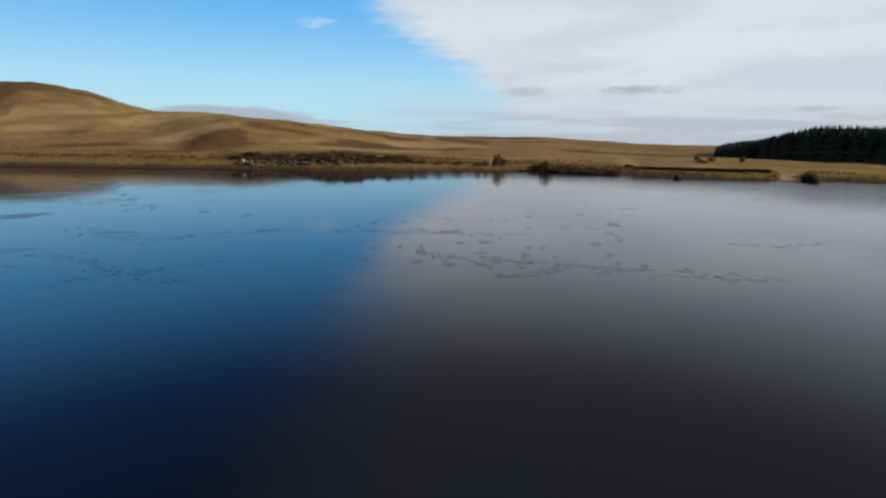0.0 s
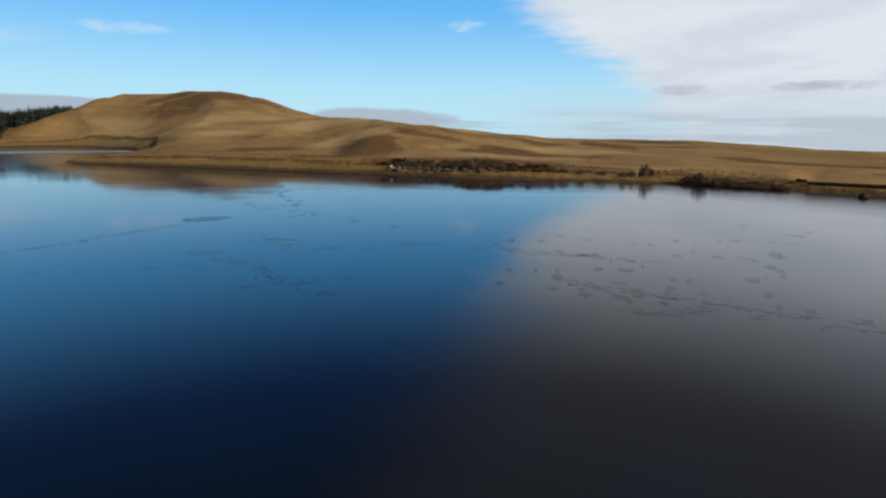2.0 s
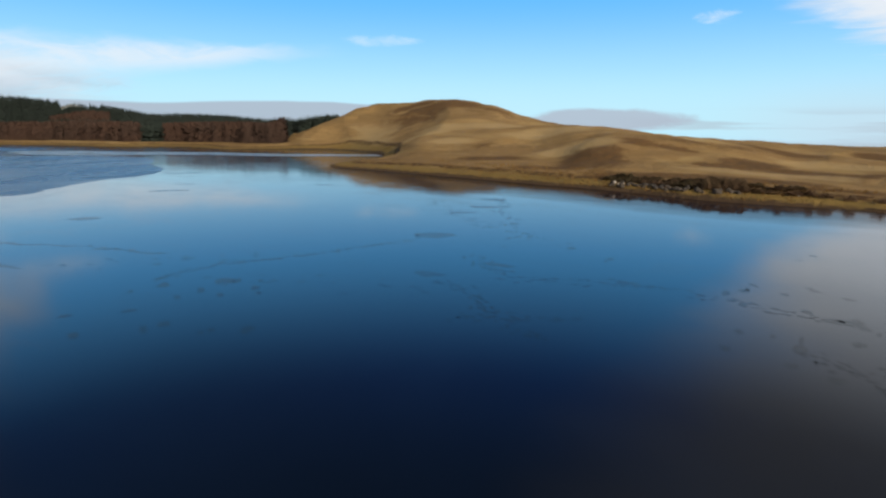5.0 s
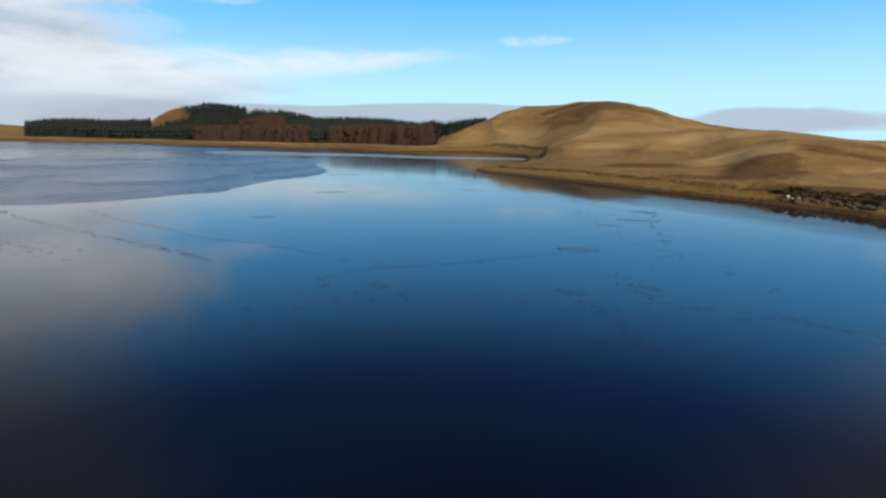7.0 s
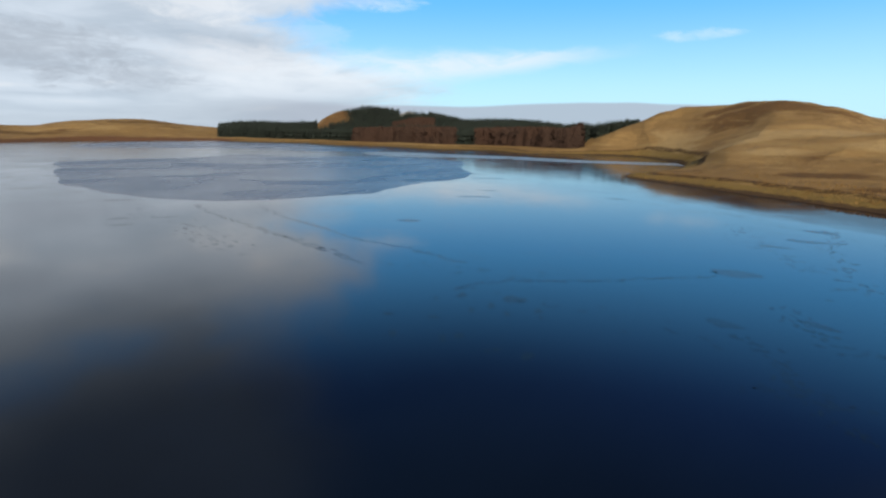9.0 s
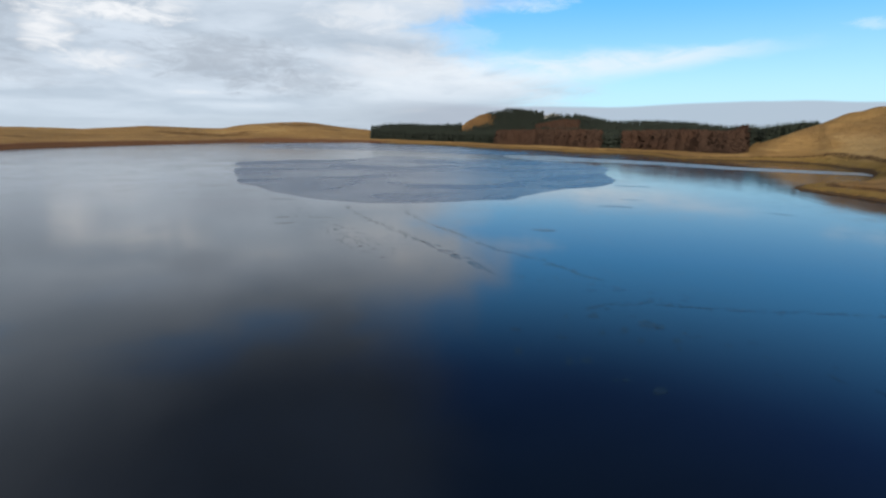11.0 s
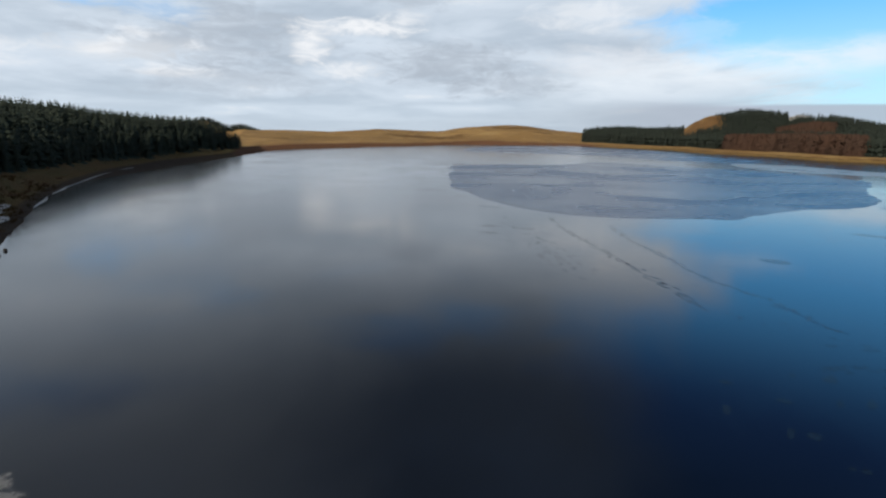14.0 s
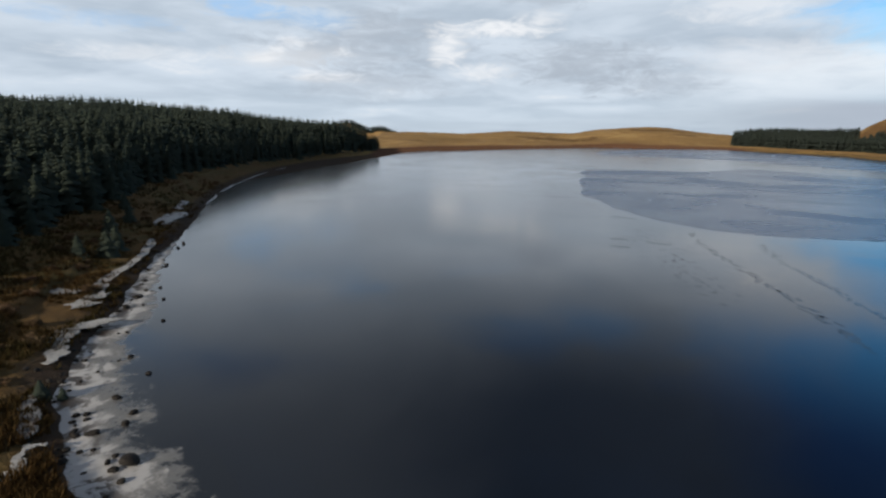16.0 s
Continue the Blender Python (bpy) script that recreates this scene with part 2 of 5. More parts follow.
def moor():
    """Winter moor: bleached grass, browner bog, dark heather, rushes along the water, bare peat at its edge."""
    m = bpy.data.materials.new("moor_grass")
    m.use_nodes = True
    n = Nodes(m.node_tree)
    geo = n.add("NewGeometry")
    place, z = geo.outputs["Position"], n.add("SeparateXYZ", {0: geo.outputs["Position"]}).outputs["Z"]
    wide = n.noise(n.scaled(place, (1, 1, 2.5)), 0.012, 5.0, 0.6)
    mid = n.noise(n.scaled(place, (1, 1, 4)), 0.035, 6.0, 0.6, 1.2)
    fine = n.noise(n.scaled(place, (1, 1, 0.6)), 0.7, 5.0, 0.65)
    grain = n.noise(place, 5.0, 4.0, 0.7)
    colour = n.mix(n.step(wide, 0.38, 0.62), (0.25, 0.135, 0.047), (0.36, 0.215, 0.085))
    colour = n.mix(n.step(mid, 0.50, 0.66, 0.0, 0.75), colour, (0.19, 0.095, 0.032))
    colour = n.mix(n.step(mid, 0.44, 0.30, 0.0, 0.6), colour, (0.52, 0.36, 0.15))
    colour = n.mix(n.step(fine, 0.50, 0.72, 0.0, 0.55), colour, (0.20, 0.115, 0.038))
    colour = n.mix(n.step(grain, 0.5, 0.75, 0.0, 0.45), colour, (0.47, 0.33, 0.15))
    clump = n.noise(n.scaled(place, (1, 1, 3.0)), 0.14, 6.0, 0.66, 0.7)
    colour = n.mix(n.step(clump, 0.53, 0.68, 0.0, 0.62), colour, (0.150, 0.088, 0.036))
    colour = n.mix(n.step(clump, 0.45, 0.33, 0.0, 0.45), colour, (0.47, 0.34, 0.16))
    # drifts of bent grass and bracken that follow the slope, and heather on the high ground
    drift = n.noise(n.scaled(place, (0.014, 0.014, 0.17)), 1.0, 6.0, 0.62, 1.0)
    colour = n.mix(n.step(drift, 0.50, 0.64, 0.0, 0.7), colour, (0.175, 0.092, 0.036))
    colour = n.mix(n.step(drift, 0.46, 0.34, 0.0, 0.6), colour, (0.50, 0.35, 0.155))
    top = n.calc("ADD", z, n.calc("MULTIPLY", n.calc("SUBTRACT", mid, 0.5), 14.0))
    colour = n.mix(n.step(top, 12.0, 21.0, 0.0, 0.42), colour, (0.150, 0.088, 0.038))
    colour = n.mix(0.42, colour, (0.300, 0.222, 0.105))
    heath = n.add("Attribute", attribute_name="heath").outputs["Fac"]
    heath = n.calc("ADD", heath, n.calc("ADD", n.calc("MULTIPLY", n.calc("SUBTRACT", mid, 0.5), 1.7), n.calc("MULTIPLY", n.calc("SUBTRACT", fine, 0.5), 1.0)))
    colour = n.mix(n.step(heath, 0.30, 0.62, 0.0, 0.85), colour, n.mix(n.step(fine, 0.4, 0.6), (0.105, 0.062, 0.028), (0.150, 0.082, 0.034)))
    bleach = n.add("Attribute", attribute_name="bleach").outputs["Fac"]
    bleach = n.calc("ADD", bleach, n.calc("ADD", n.calc("MULTIPLY", n.calc("SUBTRACT", mid, 0.5), 1.6), n.calc("MULTIPLY", n.calc("SUBTRACT", drift, 0.5), 1.2)))
    colour = n.mix(n.step(bleach, 0.30, 0.75, 0.0, 0.7), colour, (0.46, 0.335, 0.165))
    inland = n.add("Attribute", attribute_name="inland").outputs["Fac"]
    scar = n.calc("ADD", inland, n.calc("MULTIPLY", n.calc("SUBTRACT", mid, 0.5), 6.0))
    scar = n.calc("MULTIPLY", n.step(scar, 5.8, 6.5), n.step(scar, 9.2, 8.0))
    colour = n.mix(n.calc("MULTIPLY", scar, n.step(fine, 0.35, 0.6, 0.35, 0.95)), colour, (0.075, 0.042, 0.022))
    low = n.calc("ADD", inland, n.calc("MULTIPLY", n.calc("SUBTRACT", fine, 0.5), 4.0))
    colour = n.mix(n.step(low, 8.0, 4.0, 0.0, 0.75), colour, (0.215, 0.150, 0.042))
    colour = n.mix(n.step(low, 2.2, 0.8, 0.0, 0.92), colour, (0.070, 0.046, 0.030))
    frosty = n.add("Attribute", attribute_name="frosty").outputs["Fac"]
    colour = n.mix(n.step(frosty, 0.25, 0.6, 0.0, 0.92), colour, (0.50, 0.52, 0.52))
    bracken = n.add("Attribute", attribute_name="bracken").outputs["Fac"]
    colour = n.mix(n.step(n.calc("ADD", bracken, n.calc("MULTIPLY", n.calc("SUBTRACT", clump, 0.5), 0.8)), 0.2, 0.7, 0.0, 0.85), colour, (0.135, 0.066, 0.042))
    # shade over the west shore, painted as darker ground tones
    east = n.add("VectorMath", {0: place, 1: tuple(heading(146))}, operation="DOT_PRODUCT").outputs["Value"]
    shady = n.calc("MULTIPLY", n.step(east, 18.0, 40.0), n.step(n.add("VectorMath", {0: place, 1: tuple(heading(90))},
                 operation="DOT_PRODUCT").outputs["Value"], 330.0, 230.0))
    shade_tone = n.mix(n.step(mid, 0.4, 0.6), (0.108, 0.068, 0.032), (0.080, 0.070, 0.028))
    shade_tone = n.mix(n.step(fine, 0.42, 0.66), shade_tone, (0.130, 0.082, 0.036))
    shade_tone = n.mix(n.step(low, 3.4, 1.6), shade_tone, (0.050, 0.038, 0.030))
    colour = n.mix(n.calc("MULTIPLY", shady, 0.93), colour, shade_tone)
    height = n.calc("ADD", n.calc("ADD", fine, n.calc("MULTIPLY", grain, 0.35)), n.calc("MULTIPLY", clump, 3.0))
    relief = n.add("Bump", {"Height": height, "Strength": 0.9, "Distance": 0.5}).outputs[0]
    out = n.add("BsdfPrincipled", {"Base Color": colour, "Roughness": 0.95, "Normal": relief, "Specular IOR Level": 0.1})
    n.tree.links.new(out.outputs[0], n.add("OutputMaterial").inputs[0])
    return m


def water_like(name, colour, rough, ripple, size, cloudy=None, ior=1.33, stretch=(1, 1, 1), patchy=0.0, margin=None, frost=0.0):
    """Ice or water: a dark body under a clear skin, with faint unevenness of gloss and level."""
    m = bpy.data.materials.new(name)
    m.use_nodes = True
    n = Nodes(m.node_tree)
    place = n.scaled(n.add("NewGeometry").outputs["Position"], stretch)
    broad = n.noise(place, 0.045, 4.0, 0.6, 0.5)
    small = n.noise(place, size, 4.0, 0.6)
    base = n.mix(n.step(broad, 0.4, 0.65), colour, tuple(c * 1.5 for c in colour))
    if cloudy:
        base = n.mix(n.step(n.noise(place, 0.9, 6.0, 0.65, 0.8), 0.40, 0.62), base, cloudy)
    gloss = n.step(broad, 0.3, 0.7, rough * 0.8, rough * 1.3)
    patch = n.noise(n.scaled(place, (0.6, 1.0, 1.0)), 0.22, 7.0, 0.66, 0.6)
    gloss = n.calc("ADD", gloss, n.step(patch, 0.52, 0.62, 0.0, rough * patchy))
    if frost:
        # the north arm of the loch is frosted over
        arm = n.add("VectorMath", {0: place, 1: tuple(heading(58))}, operation="DOT_PRODUCT").outputs["Value"]
        gloss = n.calc("ADD", gloss, n.step(n.calc("ADD", arm, n.calc("MULTIPLY", broad, 60.0)), 130.0, 240.0, 0.0, frost * 2.0))
        lee = n.add("VectorMath", {0: place, 1: tuple(heading(134))}, operation="DOT_PRODUCT").outputs["Value"]
        gloss = n.calc("ADD", gloss, n.step(n.calc("ADD", lee, n.calc("MULTIPLY", broad, 40.0)), 70.0, 150.0, 0.0, frost * 3.0))
        base = n.mix(n.step(n.calc("ADD", lee, n.calc("MULTIPLY", broad, 40.0)), 70.0, 150.0), base, (0.026, 0.029, 0.034))
        dam_side = n.add("VectorMath", {0: place, 1: tuple(heading(-40))}, operation="DOT_PRODUCT").outputs["Value"]
        gloss = n.calc("ADD", gloss, n.step(dam_side, 52.0, 84.0, 0.0, frost * 8.0))
    relief = n.add("Bump", {"Height": small, "Strength": ripple, "Distance": 0.05}).outputs[0]
    bank_mirror = None
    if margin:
        # dark reflection of the bank, put into the colour and a duller skin
        bank_mirror = n.add("Attribute", attribute_name="bank_mirror").outputs["Fac"]
        bank_mirror = n.step(n.calc("ADD", bank_mirror, n.calc("MULTIPLY", n.calc("SUBTRACT", patch, 0.5), 0.5)), 0.0, 1.0)
        base = n.mix(bank_mirror, base, margin)
    out = n.add("BsdfPrincipled", {"Base Color": base, "Roughness": gloss, "IOR": ior, "Normal": relief})
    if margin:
        matte_dark = n.add("BsdfDiffuse", {"Color": (*margin, 1.0)})
        out = n.add("MixShader", {0: n.calc("MULTIPLY", bank_mirror, 0.5), 1: out.outputs[0], 2: matte_dark.outputs[0]})
    n.tree.links.new(out.outputs[0], n.add("OutputMaterial").inputs[0])
    return m


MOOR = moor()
ICE = water_like("clear_black_ice", (0.0024, 0.0055, 0.0130), 0.060, 0.008, 0.6, ior=1.55, patchy=0.6, frost=0.02)
# the same ice with the bank's dark reflection in its colour
BANK_REFLECTION = water_like("bank_reflection_ice", (0.0024, 0.0055, 0.0130), 0.060, 0.008, 0.6, ior=1.55, patchy=0.6, margin=(0.028, 0.018, 0.019), frost=0.02)
OPEN = water_like("ruffled_water", (0.006, 0.031, 0.092), 0.24, 1.0, 1.1, stretch=(1.0, 0.55, 1))
RIME = water_like("frosted_ice", (0.20, 0.25, 0.29), 0.30, 0.3, 1.5, cloudy=(0.27, 0.32, 0.36), ior=1.34)
MARK = water_like("refrozen_slush", (0.005, 0.008, 0.012), 0.17, 0.2, 3.0, ior=1.40)


def frosted():
    """Shore ice: white and crusted by the bank, thinning outwards into clear dark ice."""
    m = bpy.data.materials.new("white_shore_ice")
    m.use_nodes = True
    n = Nodes(m.node_tree)
    place = n.add("NewGeometry").outputs["Position"]
    crust = n.add("Attribute", attribute_name="crust").outputs["Fac"]
    blot, fine = n.noise(place, 0.55, 6.0, 0.62, 0.7), n.noise(place, 3.0, 5.0, 0.65)
    level = n.calc("ADD", crust, n.calc("MULTIPLY", n.calc("SUBTRACT", blot, 0.5), 1.5))
    level = n.calc("ADD", level, n.calc("MULTIPLY", n.calc("SUBTRACT", fine, 0.5), 0.5))
    tongue = n.noise(place, 0.17, 5.0, 0.6, 0.8)
    level = n.calc("ADD", level, n.calc("MULTIPLY", n.calc("SUBTRACT", tongue, 0.54), 1.6))
    grey = n.mix(n.step(level, 0.05, 0.45), (0.0036, 0.0070, 0.0145), (0.15, 0.155, 0.16))
    white = n.mix(n.step(level, 0.45, 0.72), grey, (0.42, 0.43, 0.445))
    mud = n.calc("MULTIPLY", n.step(n.noise(place, 0.5, 6.0, 0.65, 1.0), 0.47, 0.56), n.step(crust, 0.55, 0.85))
    white = n.mix(mud, white, (0.034, 0.025, 0.019))
    gloss = n.step(level, 0.05, 0.5, 0.05, 0.5)
    relief = n.add("Bump", {"Height": n.calc("MULTIPLY", fine, n.step(level, 0.2, 0.7)), "Strength": 0.5, "Distance": 0.06}).outputs[0]
    out = n.add("BsdfPrincipled", {"Base Color": white, "Roughness": gloss, "IOR": 1.55, "Normal": relief})
    n.tree.links.new(out.outputs[0], n.add("OutputMaterial").inputs[0])
    return m


FROST = frosted()
SNOW = surface("frozen_puddle_ice", ((0.30, 0.31, 0.32), (0.42, 0.43, 0.44), (0.10, 0.095, 0.09)), 0.8, 0.45, 0.3)
STONE = surface("dark_wet_stone", ((0.009, 0.008, 0.008), (0.017, 0.015, 0.014), (0.034, 0.031, 0.028)), 1.5, 0.8, 0.6)
PALE = surface("pale_rock", ((0.38, 0.34, 0.29), (0.52, 0.48, 0.42), (0.20, 0.17, 0.14)), 2.0, 0.85, 0.6)
ROCK = surface("brown_grey_rock", ((0.050, 0.041, 0.034), (0.085, 0.072, 0.060), (0.030, 0.024, 0.020)), 1.2, 0.9, 0.7)
SAND = surface("pale_spillway_stone", ((0.34, 0.235, 0.15), (0.42, 0.31, 0.21), (0.24, 0.16, 0.10)), 1.0, 0.9, 0.4)
WOOD = surface("weathered_wood", ((0.16, 0.13, 0.10), (0.26, 0.23, 0.19), (0.08, 0.06, 0.05)), 3.0, 0.9, 0.4, stretch=(6, 6, 1))
BARK = surface("conifer_bark", ((0.060, 0.042, 0.030), (0.095, 0.070, 0.052), (0.035, 0.025, 0.020)), 2.0, 0.95, 0.6)
SPRUCE = leafy("spruce_needles", ((0.040, 0.054, 0.046), (0.052, 0.068, 0.053), (0.046, 0.060, 0.050)))
FAR_SPRUCE = leafy("distant_spruce", ((0.032, 0.043, 0.038), (0.040, 0.052, 0.044), (0.036, 0.046, 0.041)))
LARCH = leafy("bare_larch_twigs", ((0.058, 0.036, 0.028), (0.066, 0.041, 0.031), (0.054, 0.036, 0.029)))
HEATH = leafy("dark_heather", ((0.14, 0.088, 0.058), (0.22, 0.145, 0.09), (0.11, 0.088, 0.05)))
SCRUB = leafy("leafless_scrub", ((0.16, 0.105, 0.072), (0.25, 0.165, 0.105), (0.13, 0.10, 0.06)))
STRAW = leafy("bleached_grass", ((0.24, 0.140, 0.050), (0.33, 0.21, 0.085), (0.20, 0.115, 0.040)))
# sedge darkened in its own colour to carry the west shore's shade
SEDGE = leafy("brown_sedge", ((0.050, 0.030, 0.013), (0.085, 0.053, 0.021), (0.036, 0.033, 0.013)))

# ---- the lie of the land ----


def hashed(ix, iy, seed):
    h = (ix.astype(np.int64) * 374761393 + iy.astype(np.int64) * 668265263 + seed * 974634541) & 0xFFFFFFFF
    h = ((h ^ (h >> 13)) * 1274126177) & 0xFFFFFFFF
    return ((h ^ (h >> 16)) & 0xFFFF) / 65535.0


def rough_field(x, y, size, seed=0, octaves=4):
    """Smooth random relief in -1..1, of the given largest size in metres."""
    total, weight, amount = 0.0 * x, 0.0, 1.0
    for k in range(octaves):
        u, v = x / size + 17.3 * k, y / size - 9.1 * k
        iu, iv = np.floor(u), np.floor(v)
        fu, fv = u - iu, v - iv
        fu, fv = fu * fu * (3 - 2 * fu), fv * fv * (3 - 2 * fv)
        a, b = hashed(iu, iv, seed + k), hashed(iu + 1, iv, seed + k)
        c, d = hashed(iu, iv + 1, seed + k), hashed(iu + 1, iv + 1, seed + k)
        total = total + amount * ((a * (1 - fu) + b * fu) * (1 - fv) + (c * (1 - fu) + d * fu) * fv)
        weight, amount, size = weight + amount, amount * 0.5, size * 0.5
    return total / weight * 2 - 1


def smooth(u):
    u = np.clip(u, 0, 1)
    return u * u * (3 - 2 * u)


def rounded(points, steps=6):
    """A closed Catmull-Rom line through the points."""
    p = np.array(points, float)
    a, b, c, d = np.roll(p, 1, 0), p, np.roll(p, -1, 0), np.roll(p, -2, 0)
    s = np.arange(steps)[:, None, None] / steps
    line = 0.5 * (2 * b + (c - a) * s + (2 * a - 5 * b + 4 * c - d) * s**2 + (3 * b - a - 3 * c + d) * s**3)
    return line.transpose(1, 0, 2).reshape(-1, 2)


# the loch's shore, anticlockwise from the dam
SHORE = rounded([
    (82, 60), (60, 77), (50, 79), (29, 86.5), (14, 92), (-2, 94), (-18, 93), (-35, 97), (-54, 98.5), (-70, 100.5), (-86, 102),
    (-103, 104), (-119, 104.5), (-124, 108), (-129, 114), (-133, 126), (-137, 139), (-151, 157), (-161, 167), (-188, 184), (-220, 195), (-243, 178),
    (-262, 155), (-295, 160), (-318, 152), (-345, 130), (-392, 116), (-430, 88), (-505, 70), (-545, 26), (-585, 8),
    (-590, -60), (-575, -110), (-520, -145), (-470, -178), (-415, -207), (-345, -222), (-300, -208), (-258, -197),
    (-225, -187), (-196, -176), (-170, -165), (-125, -136), (-96, -113), (-66, -84), (-50.5, -70), (-37, -56.5), (-30, -49),
    (-22.8, -43), (-17.8, -36.5), (-15.2, -31.5), (-13.8, -29), (-12.0, -24), (-11, -16), (-8, -10), (0, -8), (30, -12), (70, 0), (92, 30)])

# by heading: the first rise (distance, height) and the crest behind it (distance, height)
RISES = np.array([
    (-60, 120, .8, 300, -.5), (-38, 115, .6, 300, -1.0), (-20, 112, .8, 300, -.5), (-10, 132, 1.6, 380, 2.0),
    (-4, 152, 2.2, 450, 1.3), (0, 180, 2.8, 430, 1.4), (4, 210, 4.2, 430, 2.0), (10, 190, 7.0, 430, 4.0)])
RISES = np.concatenate([RISES, [
    (14, 190, 8.2, 400, 6), (20, 186, 10.6, 400, 8), (24, 205, 11.8, 380, 12), (28, 215, 11.3, 380, 17.2),
    (32, 208, 9.8, 325, 23.8), (34, 203, 8.8, 332, 26.3), (36, 198, 7.8, 338, 27.9), (38, 192, 6.8, 342, 28.0)]])
RISES = np.concatenate([RISES, [
    (39.2, 189, 6.2, 342, 28.0), (40.2, 188, 5.7, 340, 26.6), (42, 205, 4.8, 342, 26.4), (44.2, 240, 4.0, 344, 26.3), (46, 285, 4, 335, 22.4), (48, 305, 3, 342, 16.8),
    (50, 315, 3, 338, 12.5), (52, 315, 3, 342, 8.0), (54.4, 325, 2.2, 420, 7.8), (57.2, 335, 2.2, 520, 11.3)]])
RISES = np.concatenate([RISES, [
    (60.6, 355, 2.2, 560, 14.4), (63, 380, 2.2, 560, 14.4), (65.2, 372, 2.2, 560, 13.2), (67, 380, 2.2, 590, 19), (69, 395, 2.2, 600, 22.5), (70.6, 420, 2.2, 615, 32),
    (72.4, 440, 2.2, 625, 26), (74.4, 450, 2.2, 640, 29), (76, 462, 2.2, 640, 28.5), (77.2, 471, 2.2, 640, 33), (78.0, 480, 2.2, 640, 31), (79.4, 505, 2.2, 640, 23), (80.4, 522, 2.2, 645, 14), (82, 535, 2.2, 650, 10.3)]])
RISES = np.concatenate([RISES, [
    (86, 565, 3, 690, 11.0), (88, 600, 3, 700, 11.0), (89, 620, 3, 740, 13), (92, 622, 3, 760, 16), (95, 622, 4, 760, 21.5), (98, 610, 4, 760, 22),
    (101, 605, 4, 760, 19), (103.5, 590, 3, 760, 13.2), (110, 530, 3, 760, 15.6)]])
RISES = np.concatenate([RISES, [
    (115, 490, 3, 760, 11.5), (119, 460, 3, 760, 14.2), (123, 425, 2, 760, 13), (124.5, 412, 3, 440, 4), (127, 350, 3, 400, 8),
    (132, 300, 3, 380, 10), (138, 215, 3, 340, 13), (143, 150, 2.6, 320, 14), (148, 115, 2.6, 300, 15.5),
    (156, 95, 2.6, 290, 16.5), (200, 90, 3, 280, 16), (260, 90, 3, 280, 8), (300, 120, .8, 300, -.5)]])


RISE_AT = np.arange(-60, 300, 0.1)


def eased(column):
    """One column of the table at every tenth of a degree, eased round the full circle."""
    line = np.interp(RISE_AT, RISES[:, 0], RISES[:, column], period=360)
    kernel = np.exp(-0.5 * (np.arange(-18, 19) / 3.5) ** 2)
    return np.convolve(np.concatenate([line[-18:], line, line[:18]]), kernel / kernel.sum(), "valid")


RISE_LINES = [None] + [eased(k) for k in (1, 2, 3, 4)]


def rise(az, column):
    """One column of the table at the given headings."""
    return np.interp((az + 60) % 360 - 60, RISE_AT, RISE_LINES[column], period=360)


def shore_distance(x, y):
    """Distance to the shore line: positive on land, negative over the loch."""
    a, b = SHORE, np.roll(SHORE, -1, 0)
    ab = b - a
    best, inside = np.full(x.shape, 1e9), np.zeros(x.shape, bool)
    for (ax, ay), (bx, by), (dx, dy) in zip(a, b, ab):
        s = np.clip(((x - ax) * dx + (y - ay) * dy) / (dx * dx + dy * dy + 1e-9), 0, 1)
        best = np.minimum(best, (x - ax - s * dx) ** 2 + (y - ay - s * dy) ** 2)
        with np.errstate(divide="ignore", invalid="ignore"):
            inside ^= ((ay > y) != (by > y)) & (x < (bx - ax) * (y - ay) / (by - ay) + ax)
    return np.where(inside, -1, 1) * np.sqrt(best)


SPILL = heading(-32.35) * 95.0  # the spillway's gap in the dam


